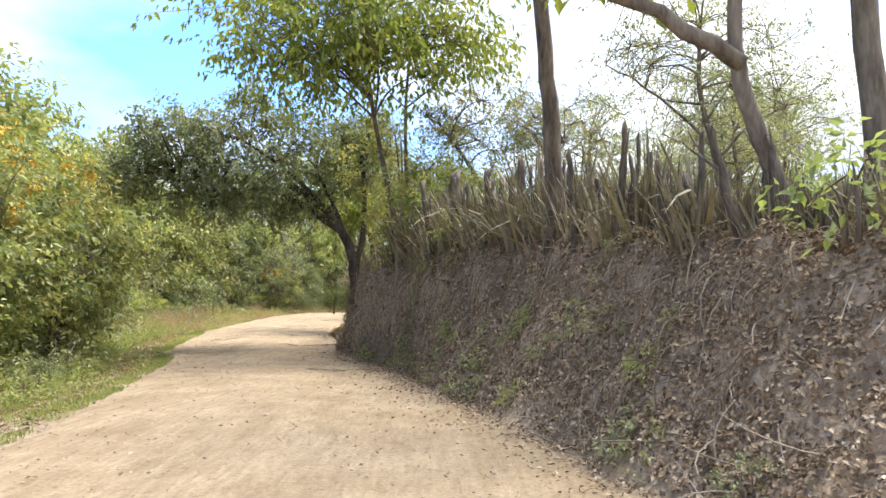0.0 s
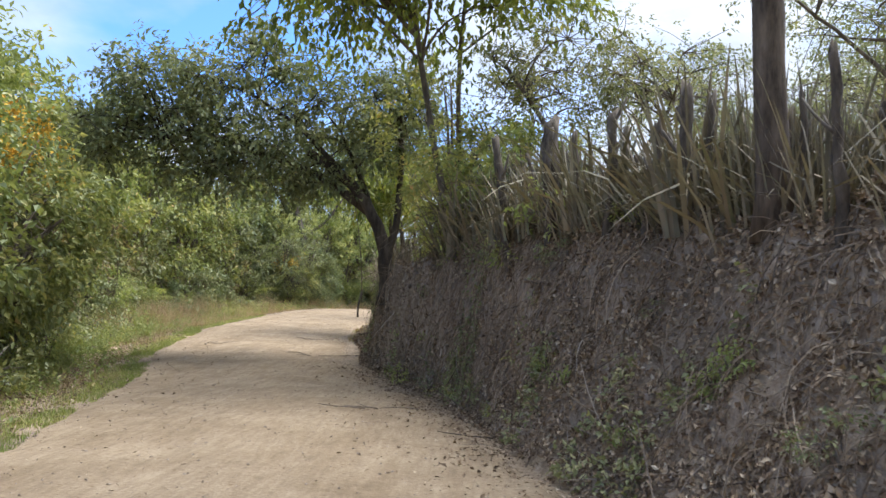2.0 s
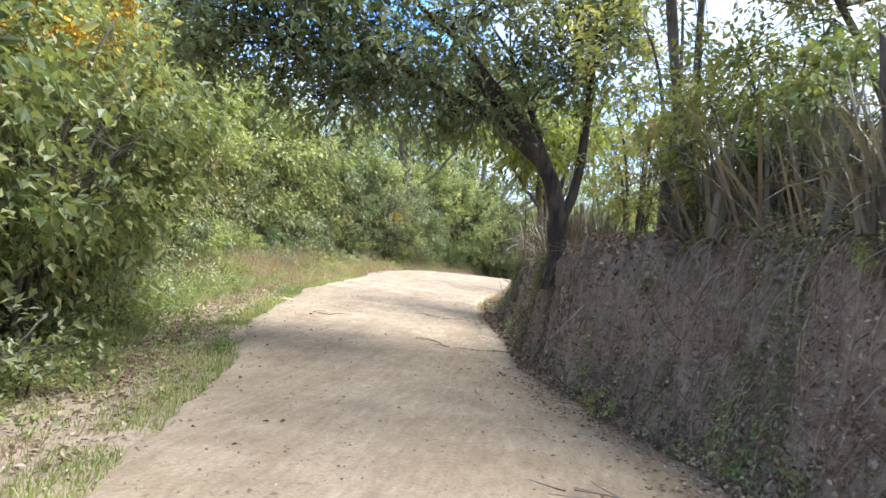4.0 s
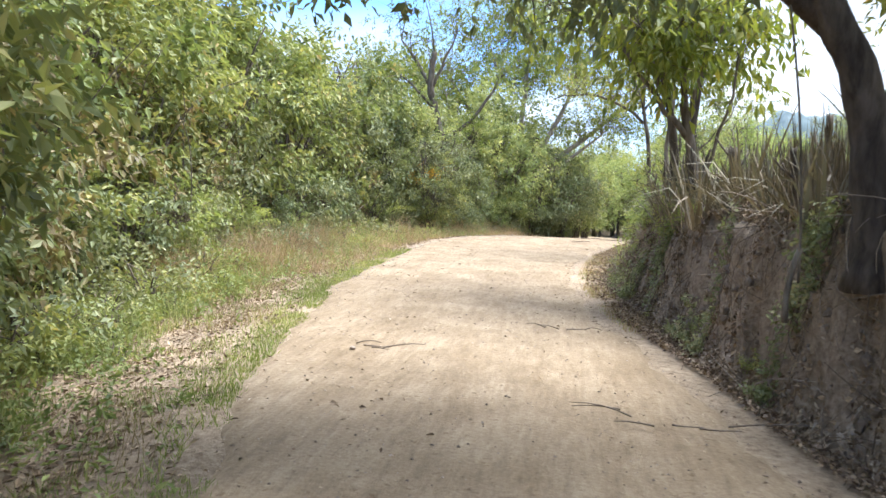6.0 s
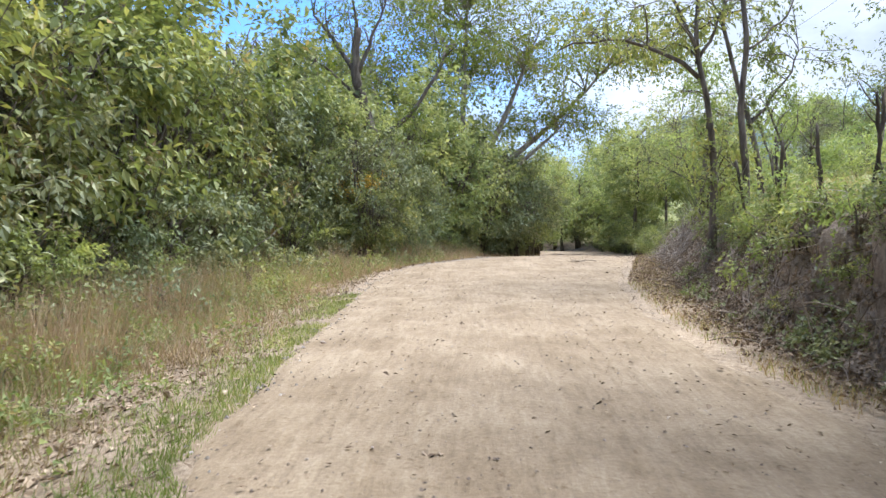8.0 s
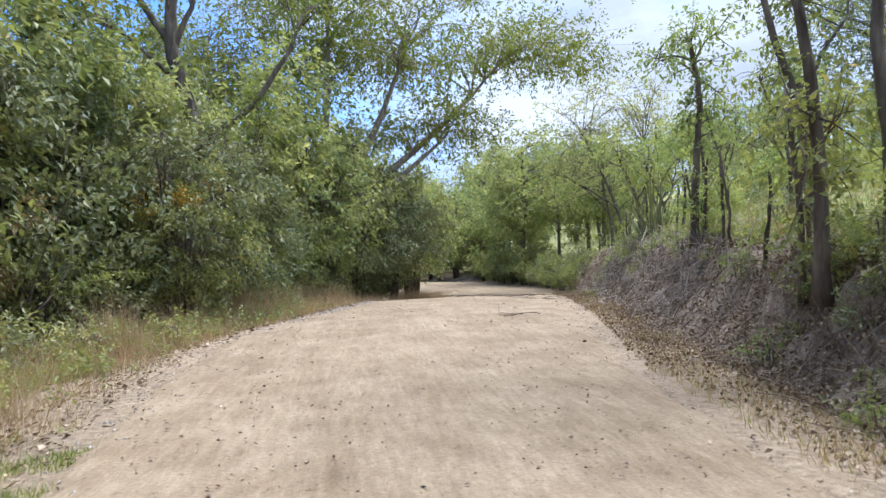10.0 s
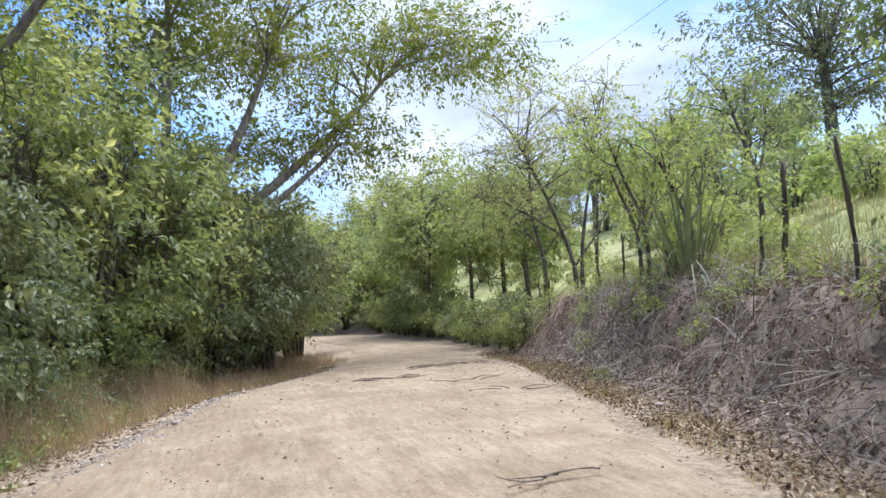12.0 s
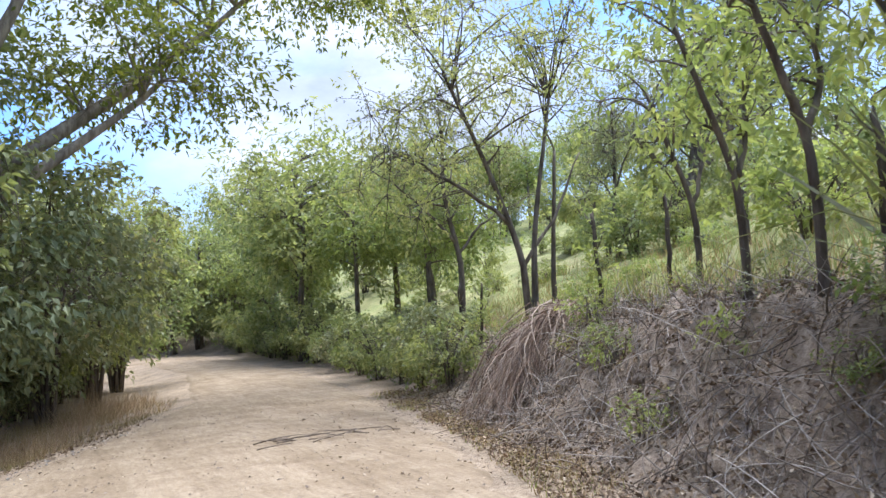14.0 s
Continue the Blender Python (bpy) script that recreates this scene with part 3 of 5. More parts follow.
TALL = [shrub("shrub", pose(-11.6, 18.5, ground_z(-11.6, 18.5)), 31, 5.2, 1.9, 560, 10, 0.175, LEAF, "tall mid-green thicket bush with tangled stems", 9, 0.5, bare=0.05),
        shrub("shrub", pose(-13.6, 25.0, ground_z(-13.6, 25)), 32, 5.6, 2.0, 560, 10, 0.185, LEAF_YELLOW, "tall yellow-green thicket bush with turning leaves", 9, 0.5, bare=0.05),
        shrub("shrub", pose(-13.9, 30.5, ground_z(-13.9, 30.5)), 33, 4.8, 1.9, 560, 10, 0.165, LEAF_DUSTY, "tall dusty thicket bush with drooping leaves", 9, 0.6, bare=0.05),
        shrub("shrub", pose(-11.4, 44.0, ground_z(-11.4, 44)), 34, 5.4, 2.0, 600, 10, 0.15, LEAF_PALE, "tall pale-green thicket bush with tangled stems", 9, 0.5, bare=0.02)]
TALL.append(shrub("shrub", pose(-12.9, 40.0, ground_z(-12.9, 40)), 35, 5.2, 1.9, 580, 10, 0.16, LEAF_DARK, "tall dark-green thicket bush with dense leaves", 9, 0.5, bare=0.03))
FLOWERY = shrub("shrub", pose(-8.6, 12.0, ground_z(-8.6, 12)), 41, 4.6, 1.7, 520, 10, 0.155, LEAF, "tall roadside bush with orange-yellow flower heads", 9, 0.45, flowers=60, bare=0.05)


def scatter_hedge():
    y = 4.0
    while y < 74:
        x = float(at(Y_HEDGE, y)) - (0.75 if y < 38 else 1.2) + rng0.uniform(-0.35, 0.35)
        s = rng0.uniform(0.75, 1.2) * (0.9 if y < 60 else 1.1)
        copy_thing(LOW[int(rng0.choice([0, 0, 1, 1, 2] if y < 24 else [0, 0, 2, 2]))], pose(x, y, ground_z(x, y) - 0.05, 0, 0, rng0.uniform(0, 360)) @ Matrix.Scale(s, 4))
        y += rng0.uniform(1.0, 1.5)
    y = 2.0
    while y < 78:
        x = float(at(Y_HEDGE, y)) - (2.2 if y < 38 else 2.9) + rng0.uniform(-0.4, 0.4)
        s = rng0.uniform(0.85, 1.12) * float(np.interp(y, (0, 14, 20, 60, 70), (0.8, 0.82, 1.05, 1.0, 0.85)))
        src = FLOWERY if y < 17 and rng0.random() < 0.5 else TALL[int(rng0.choice([0, 0, 1, 1, 2] if y < 38 else [0, 2, 4, 4] if y < 52 else [0, 2, 3, 3]))]
        copy_thing(src, pose(x, y, ground_z(x, y) - 0.05, 0, 0, rng0.uniform(0, 360)) @ Matrix.Scale(s, 4))
        y += rng0.uniform(1.5, 2.1)
    y = 0.0
    while y < 84:
        x = float(at(Y_HEDGE, y)) - 4.9 + rng0.uniform(-0.7, 0.7)
        s = rng0.uniform(0.95, 1.25) * float(np.interp(y, (0, 14, 20, 60, 70), (0.85, 0.85, 1.3, 1.3, 1.1)))
        copy_thing(TALL[int(rng0.choice([0, 1, 2] if y < 38 else [0, 0, 2]))], pose(x, y, ground_z(x, y) - 0.05, 0, 0, rng0.uniform(0, 360)) @ Matrix.Scale(s, 4))
        y += rng0.uniform(2.4, 3.2)


def back_row():
    y = 2.0
    while y < 92:
        x = float(at(Y_HEDGE, y)) - 8.5 + rng0.uniform(-1, 1)
        copy_thing(TALL[int(rng0.integers(0, 3))], pose(x, y, ground_z(x, y) - 0.1, 0, 0, rng0.uniform(0, 360)) @ Matrix.Scale(rng0.uniform(1.0, 1.3) * (0.95 if y < 16 else 1.2), 4))
        y += rng0.uniform(2.6, 3.4)


scatter_hedge()
back_row()
# taller bushes where the thicket leans towards the second bend
for x, y, k in ((-10.2, 49.5, 1.2), (-8.6, 52.0, 1.15), (-7.9, 54.5, 1.25), (-6.3, 57.5, 1.2), (-4.6, 60.5, 1.15), (-3.7, 64.0, 1.1), (-3.0, 68.0, 1.1), (-10.0, 51.5, 1.5), (-9.0, 55.5, 1.55), (-7.0, 60.0, 1.5), (-5.5, 65.0, 1.4)):
    copy_thing(TALL[int(rng0.choice([2, 3, 3]))], pose(x, y, ground_z(x, y) - 0.05, 0, 0, rng0.uniform(0, 360)) @ Matrix.Scale(k, 4))

for i, y in enumerate(np.arange(42, 72, 1.1)):
    x = float(at(Y_HEDGE, y)) - 1.1 + 0.3 * math.sin(i * 2.1)
    copy_thing(LOW[(0, 2)[i % 2]], pose(x, y, ground_z(x, y) - 0.05, 0, 0, 67 * i) @ Matrix.Scale(0.75 + 0.12 * math.sin(i * 1.7), 4))
for x, y, k in ((-9.5, 44.4, 0.8), (-9.9, 42.6, 0.75), (-9.2, 46.0, 0.7)):
    copy_thing(TALL[4], pose(x, y, ground_z(x, y) - 0.05, 0, 0, 40 * y) @ Matrix.Scale(k, 4))
for x, y, k in ((-9.5, 42.0, 0.62), (-9.9, 43.4, 0.6), (-6.6, 8.6, 0.7), (-7.6, 11.2, 0.75), (-9.4, 15.4, 0.8), (-8.1, 10.4, 1.0), (-8.7, 12.6, 1.05), (-7.6, 7.6, 0.95), (-7.9, 14.6, 0.92), (-8.6, 16.4, 0.95)):
    copy_thing(FLOWERY, pose(x, y, ground_z(x, y) - 0.05, 0, 0, 50 * y) @ Matrix.Scale(k, 4))
WITHERED = shrub("shrub", pose(-9.9, 19.5, ground_z(-9.9, 19.5)), 43, 3.0, 1.1, 240, 9, 0.13, LEAF_DRY, "half-withered brown and olive bush in the thicket", 9, 0.7, 0.45, bare=0.05)
for i, (y, k, q) in enumerate(((6.5, 0.8, 1.2), (9.4, 0.9, 1.3), (13.2, 0.95, 1.2), (16.2, 1.0, 1.4), (21.6, 1.1, 1.2), (23.4, 0.9, 1.5), (25.6, 1.15, 1.3), (28.2, 0.9, 1.2), (30.0, 1.1, 1.4), (33.2, 1.0, 1.3), (36.4, 0.9, 1.4), (39.5, 1.0, 1.6))):
    x = at(Y_HEDGE, y) - q
    copy_thing(WITHERED, pose(x, y, ground_z(x, y) - 0.05, 0, 0, 97 * i) @ Matrix.Scale(k, 4))
# long brown stems arching through the thicket's face
rngs = np.random.default_rng(17)
stems = Soup()
for i in range(230):
    y = rngs.uniform(4, 46)
    x = at(Y_HEDGE, y) - rngs.uniform(0.3, 1.8)
    a = np.array((x, y, ground_z(x, y)))
    h = rngs.uniform(1.2, 4.6)
    e = a + np.array((rngs.normal(0.5, 0.7), rngs.normal(0, 1.0), h))
    r = rngs.uniform(0.006, 0.022)
    stems.tube(curve_pts(a, e, (rngs.normal(-0.2, 0.3), rngs.normal(0, 0.3), 0.2 * h * rngs.random()), 9) + rngs.normal(0, 0.02, (9, 3)), np.linspace(r, r * 0.35, 9), 5, cap=False)
tagged(new("thicket_stems", stems.mesh("thicket_stems", DEAD_WOOD, True)), "long brown bare stems arching through the thicket", "stems", kind="stuff")
# knee-high plants along the thicket's foot
for i, y in enumerate(np.arange(6, 58, 0.8)):
    x = float(at(Y_HEDGE, y)) + (0.35 if y < 39 else -0.35) + 0.45 * math.sin(i * 3.7)
    if i == 0:
        HERB = shrub("herb", pose(x, y, ground_z(x, y) - 0.04), 24, 0.6, 0.45, 60, 8, 0.085, LEAF_YELLOW, "knee-high yellow-green weed at the thicket's foot", 5, 0.3, 0.5)
        HERB2 = shrub("herb", pose(x, y + 0.5, ground_z(x, y + 0.5) - 0.04), 25, 0.7, 0.5, 60, 8, 0.09, LEAF_DUSTY, "knee-high dusty weed at the thicket's foot", 5, 0.4, 0.5)
    copy_thing((HERB, HERB2)[i % 2], pose(x, y, ground_z(x, y) - 0.04, 0, 0, 101 * i) @ Matrix.Scale(0.8 + 0.4 * math.sin(i * 2.3) ** 2, 4))

# ---- trees ----
tree("tree", (-2.1, 18.6, 1.95), [([(0, 0, 0), (-0.06, 0, 0.7), (-0.12, 0, 1.2), (-0.33, -0.05, 1.75), (-0.85, -0.15, 2.45), (-1.7, -0.3, 3.0)], 0.17, 0.09), ([(-0.08, 0, 0.9), (0.1, 0.05, 1.5), (0.16, 0.1, 2.7), (0.1, 0.1, 3.8)], 0.09, 0.05)],
     [((-2.6, -0.3, 3.0), (1.5, 1.4, 0.8)), ((-4.3, -0.7, 3.3), (1.3, 1.4, 0.8)), ((-5.7, -1.0, 3.0), (0.95, 1.1, 0.7)), ((-1.3, -0.2, 3.7), (1.4, 1.4, 0.9)), ((-3.3, -1.0, 4.3), (1.2, 1.3, 0.7)), ((-4.9, -1.1, 4.2), (0.8, 0.9, 0.5)), ((-3.6, -0.4, 2.6), (1.1, 1.1, 0.45)), ((-1.8, -0.2, 2.6), (0.9, 0.9, 0.45)), ((0.1, 0.3, 4.2), (1.1, 1.1, 0.9)), ((-2.1, -0.6, 5.0), (0.9, 0.9, 0.5))],
     "broad green tree leaning over the road from the bank", LEAF_DARK, DARK_BARK, seed=5, leaf=0.125, per=10, branches=130, twigs=2900,
     limbs=[((-0.4, 0, 1.85), (-4.4, -0.9, 3.0), (0, 0, 0.45), 0.10, 0.03), ((-0.8, -0.1, 2.35), (-3.2, -1.1, 4.1), (0, 0, 0.3), 0.07, 0.02), ((-0.3, 0, 1.65), (-1.5, 0.4, 4.0), (0, 0, 0.2), 0.06, 0.02)])
tree("tree", (-2.45, 26.7, ground_z(-2.45, 26.7) - 0.15), [([(0, 0, 0), (-0.02, 0, 1.2), (-0.15, -0.05, 2.2), (-0.6, -0.3, 3.6)], 0.10, 0.05), ([(0.22, 0, 0), (0.2, 0.1, 1.4), (0.3, 0.1, 2.6), (0.5, 0.2, 4.2)], 0.075, 0.04)],
     [((-1.7, -1.0, 3.9), (1.9, 1.6, 0.8)), ((0.3, 0.2, 4.5), (1.3, 1.2, 0.7))], "twin-stemmed tree at the bank's edge with hanging leaves", LEAF, DARK_BARK, seed=12, leaf=0.16, per=9, branches=26, twigs=300, droop=0.9)
tree("tree", (-0.75, 15.8, ground_z(-0.75, 15.8) - 0.1), [([(0, 0, 0), (-0.2, 0, 1.0), (-0.45, -0.1, 2.2), (-0.8, -0.2, 4.0), (-0.9, -0.2, 5.8)], 0.07, 0.04), ([(0.1, 0.8, 0), (0.0, 0.9, 2.2), (-0.05, 1.0, 3.8), (0.1, 1, 5.8)], 0.06, 0.03)],
     [((-2.0, -1.2, 4.8), (2.5, 2.2, 1.3)), ((0.3, -0.2, 4.7), (1.8, 1.6, 1.1)), ((-0.8, -0.4, 6.0), (2.2, 2.0, 0.9))],
     "slender twin bank tree with yellowing hanging leaves", LEAF_OLIVE, seed=6, leaf=0.17, per=9, branches=70, twigs=1350, droop=0.9)
for x, y, h, q in ((-0.5, 15.1, 2.0, 0.8), (0.3, 14.3, 1.7, 0.7), (-0.8, 16.9, 4.0, 1.25), (0.3, 16.2, 3.0, 1.1), (-1.0, 18.8, 3.0, 1.0)):
    shrub("shrub", pose(x, y, ground_z(x, y) - 0.05), int(70 + 10 * q), h, q, 330, 9, 0.1, LEAF_YELLOW, "airy yellow-green bush behind the bank's rim", 6, 0.4, 0.5)
tree("tree", (1.62, 8.45, ground_z(1.62, 8.45) - 0.1), [([(0, 0, 0), (-0.05, 0, 1.6), (-0.18, 0, 3.2), (-0.35, 0.1, 6.5)], 0.12, 0.08)],
     [((-1.3, 0.6, 6.6), (2.4, 2.2, 1.4))], "straight brown-trunked tree on the bank with yellow-green crown", LEAF_OLIVE, BROWN_BARK, seed=7, leaf=0.19, per=9, branches=26, twigs=420, droop=0.9)
tree("tree", (3.13, 5.2, ground_z(3.13, 5.2) - 0.1), [([(0, 0, 0), (-0.2, 0, 0.6), (-0.45, -0.05, 1.25), (-0.5, -0.1, 1.6), (-0.42, -0.1, 3.6)], 0.085, 0.055)],
     [((-1.6, 0.2, 3.6), (1.6, 1.5, 0.8))], "forked grey-trunked tree on the bank", LEAF_OLIVE, BARK, seed=8, leaf=0.17, per=9, branches=18, twigs=230, droop=0.9,
     limbs=[((-0.48, -0.1, 1.42), (-2.1, 0.0, 2.35), (0, 0, 0.1), 0.075, 0.04)])
tree("tree", (4.1, 5.6, ground_z(4.1, 5.6) - 0.1), [([(0, 0, 0), (-0.1, 0, 1.8), (-0.2, 0, 4.5)], 0.13, 0.1)],
     [((0.2, 0.5, 5.2), (1.8, 1.8, 1.0))], "thick-trunked bank tree among sword-leaved plants", LEAF_DARK, seed=9, branches=12, twigs=160)
tree("tree", (-2.42, 24.4, ground_z(-2.42, 24.4) - 0.15), [([(0, 0, 0), (-0.06, 0, 0.7), (-0.16, 0, 1.3), (-0.3, 0, 1.9)], 0.085, 0.06)],
     [((-1.1, -0.2, 2.75), (1.2, 1.0, 0.5)), ((-0.3, 0.1, 3.2), (1.2, 1.1, 0.5)), ((0.4, 0.3, 2.9), (0.7, 0.7, 0.4))], "forked bank tree with large drooping olive leaves", LEAF_OLIVE, BARK, seed=13, leaf=0.2, per=8, branches=34, twigs=330, droop=1.0, slim=0.4,
     limbs=[((-0.18, 0, 1.4), (-1.3, -0.2, 2.7), (0.05, 0, -0.1), 0.05, 0.02), ((-0.3, 0, 1.85), (-0.5, 0, 3.4), (0.05, 0, 0), 0.05, 0.025), ((-0.24, 0, 1.6), (0.2, 0.1, 3.2), (-0.03, 0, 0), 0.045, 0.02), ((-0.05, 0, 0.6), (0.5, 0.2, 2.9), (0.1, 0, 0), 0.03, 0.015)])
tree("tree", (-1.95, 34.0, ground_z(-1.95, 34.0) - 0.1), [([(0.15, -0.4, 0), (0.22, -0.4, 1.3), (0.1, -0.4, 2.4), (0.25, -0.4, 3.6), (0.0, -0.4, 5.6)], 0.075, 0.035), ([(-0.25, 0, 0), (-0.2, 0, 1.4), (-0.3, 0, 2.5), (-0.55, 0, 3.6), (-0.4, 0, 5.2)], 0.075, 0.03),
     ([(0.0, 0.7, 0), (0.02, 0.7, 1.0), (-0.08, 0.7, 2.2)], 0.04, 0.025), ([(0.5, 1.3, 0), (0.48, 1.3, 1.2), (0.4, 1.3, 2.3)], 0.035, 0.02)],
     [((-0.1, 0.1, 1.3), (0.5, 0.6, 0.9)), ((0.2, 0.8, 1.5), (0.5, 0.6, 0.8)), ((-1.6, 0.3, 4.0), (1.6, 1.4, 0.45)), ((0.1, 0.0, 5.6), (1.2, 1.1, 0.6))], "cluster of slender vine-covered trees with open crowns on the bank", LEAF_YELLOW, BARK, seed=14, leaf=0.11, branches=46, twigs=520,
     limbs=[((-0.45, 0, 3.1), (-2.9, 0.4, 3.7), (0, 0, 0.35), 0.045, 0.015), ((-0.5, 0, 3.4), (-1.2, 0.2, 5.0), (0, 0, 0.2), 0.04, 0.015), ((0.2, -0.4, 3.4), (1.2, -0.3, 4.6), (0.1, 0, -0.1), 0.025, 0.01), ((-0.5, 0, 3.3), (0.1, 0.1, 4.9), (0.1, 0, 0), 0.035, 0.015)])
tree("tree", (-0.3, 36.9, ground_z(-0.3, 36.9) - 0.1), [([(0, 0, 0), (-0.05, 0, 0.9), (-0.22, 0, 1.8), (-0.5, 0.1, 2.8), (-0.8, 0.1, 4.2)], 0.075, 0.04)],
     [((-0.5, 0.2, 4.4), (1.5, 1.3, 0.6)), ((0.7, 0.3, 3.6), (1.1, 1.0, 0.6)), ((-0.2, 0, 2.4), (0.6, 0.6, 0.5))], "slim leaning tree at the pasture fence", LEAF, BARK, seed=23, leaf=0.12, branches=26, twigs=260,
     limbs=[((-0.25, 0, 1.9), (0.9, 0.3, 3.5), (0.1, 0, -0.05), 0.035, 0.015)])
tree("tree", (-0.9, 39.3, ground_z(-0.9, 39.3) - 0.1), [([(0, 0, 0), (0.02, 0, 0.8), (0.1, 0, 1.6), (0.2, 0, 2.6), (0.1, 0.1, 3.4)], 0.075, 0.035), ([(0.25, 0.2, 0), (0.35, 0.2, 1.0), (0.22, 0.2, 2.2)], 0.03, 0.02)],
     [((0.05, 0, 0.9), (0.3, 0.3, 0.7)), ((0.15, 0, 2.2), (0.45, 0.45, 0.8)), ((0.1, 0.1, 3.4), (0.8, 0.8, 0.5))], "vine-clad fence tree wrapped in light green leaves", LEAF_LIGHT, BARK, seed=24, leaf=0.1, branches=22, twigs=230)
tree("tree", (-9.9, 46.2, ground_z(-9.9, 46.2) - 0.1), [([(0.4, 0, 0), (0.3, 0, 3.4), (-0.2, 0, 4.8), (-0.75, 0, 6.8), (-0.6, 0, 8.2)], 0.27, 0.12), ([(0.45, 0, 0), (0.5, 0, 2.4), (0.55, 0, 4.2)], 0.2, 0.12)],
     [((-1.0, 0, 9.3), (3.2, 2.6, 1.4)), ((2.2, 0.6, 8.0), (2.0, 2.0, 1.1)), ((-3.0, 0, 7.6), (1.8, 1.8, 1.1)), ((0.9, 0, 4.6), (1.1, 1.1, 0.8))], "tall forked tree rising from the thicket", LEAF_OLIVE, BARK, seed=15, leaf=0.13, branches=44, twigs=620,
     limbs=[((0.0, 0, 4.4), (2.4, 0.4, 7.6), (0.3, 0, -0.3), 0.10, 0.04), ((-0.7, 0, 6.7), (-2.2, 0.3, 8.8), (0, 0, 0.1), 0.1, 0.04), ((-0.6, 0, 6.6), (0.4, 0, 9.0), (0, 0, 0.1), 0.08, 0.03), ((-0.4, 0, 5.6), (-2.6, 0.2, 7.4), (0, 0, 0.2), 0.06, 0.03)])
tree("tree", (-8.0, 57.5, 1.5), [([(0, 0, 0), (0.2, 0, 2.0), (0.6, 0, 3.2)], 0.48, 0.34)],
     [((5.5, 1.0, 10.5), (5.5, 5.0, 1.6)), ((10.5, 4.0, 11.0), (3.6, 3.6, 1.3)), ((-2.5, 1, 10.0), (5.5, 5.0, 1.8)), ((5.5, 1.5, 7.2), (3.4, 3.2, 1.0)), ((1, 0, 13.0), (5.0, 5.0, 1.5)), ((-5.5, -3, 8.5), (4.0, 4.0, 1.3))],
     "large spreading rain tree with layered crown and pale limbs", LEAF_OLIVE, PALE_BARK, seed=16, leaf=0.18, per=11, branches=190, twigs=4500,
     limbs=[((0.6, 0, 3.0), (8.5, 4.5, 10.6), (0.8, 0, 0.4), 0.2, 0.05), ((0.5, 0, 2.8), (5.8, 1.5, 7.0), (0.6, 0, 0.2), 0.15, 0.05), ((0.6, 0, 3.1), (4.0, 1, 10.4), (0.4, 0, 0.2), 0.2, 0.06), ((0.6, 0, 3.1), (-3.8, 0, 9.6), (-0.3, 0, 0.6), 0.2, 0.06), ((0.6, 0, 3.1), (1.0, 0.5, 12.6), (0, 0, 0.2), 0.2, 0.06), ((0.6, 0, 3.0), (-5.0, -3, 8.2), (-0.3, 0, 0.6), 0.16, 0.05)])
tree("tree", (14.5, 62.0, ground_z(14.5, 62) - 0.2), [([(0, 0, 0), (0.1, 0, 1.2), (0.9, 0, 2.6), (1.0, 0, 4.0)], 0.3, 0.14)],
     [((-1.2, 0, 3.6), (2.4, 2.0, 1.0)), ((2.6, 0, 4.6), (2.2, 2.0, 0.9)), ((0.5, 0, 5.8), (2.2, 2.0, 0.8))], "gnarled crooked pasture tree with clumped leaves", LEAF_DARK, seed=17, leaf=0.2, branches=34, twigs=420,
     limbs=[((0.6, 0, 2.1), (3.0, 0, 4.4), (0, 0, -0.3), 0.14, 0.05), ((0.1, 0, 1.2), (-1.8, 0, 3.2), (0, 0, 0.2), 0.13, 0.05)])
tree("tree", (3.6, 54.4, ground_z(3.6, 54.4) - 0.1), [([(0, 0, 0), (-0.1, 0, 1.4), (-0.7, 0, 3.0), (-1.6, -0.3, 4.6)], 0.075, 0.03), ([(0.1, 0, 0), (0.2, 0, 1.8), (0.9, 0.2, 4.4)], 0.07, 0.03), ([(0.7, 0.3, 0), (0.8, 0.3, 1.5), (1.0, 0.3, 3.4)], 0.06, 0.03)],
     [((-1.2, -0.3, 4.2), (2.0, 1.8, 1.5)), ((0.9, 0.2, 5.0), (1.9, 1.8, 1.4)), ((-2.2, 0, 2.6), (1.3, 1.3, 1.0)), ((0.2, 0, 6.0), (2.3, 2.0, 0.9))], "slender feathery-leaved tree on the bank by the pasture", LEAF_PALE, BARK, seed=18, leaf=0.10, per=9, branches=56, twigs=860,
     limbs=[((-0.3, 0, 1.9), (-2.6, 0, 3.2), (0, 0, 0.15), 0.04, 0.015), ((0, 0, 1.2), (1.6, 0.3, 3.4), (0.1, 0, 0), 0.04, 0.015)])
tree("tree", (25.5, 68.0, ground_z(25.5, 68) - 0.3), [([(0, 0, 0), (0.2, 0, 3.0), (0.1, 0, 6.5)], 0.4, 0.25)], [((0, 0, 8.5), (6.5, 6.0, 2.4)), ((1, 0, 5.5), (6.0, 5.0, 1.6)), ((0, 0, 11), (4.5, 4.5, 1.6))],
     "large dark round-crowned tree on the pasture hill", LEAF_DARK, seed=19, leaf=0.3, branches=70, twigs=1100)

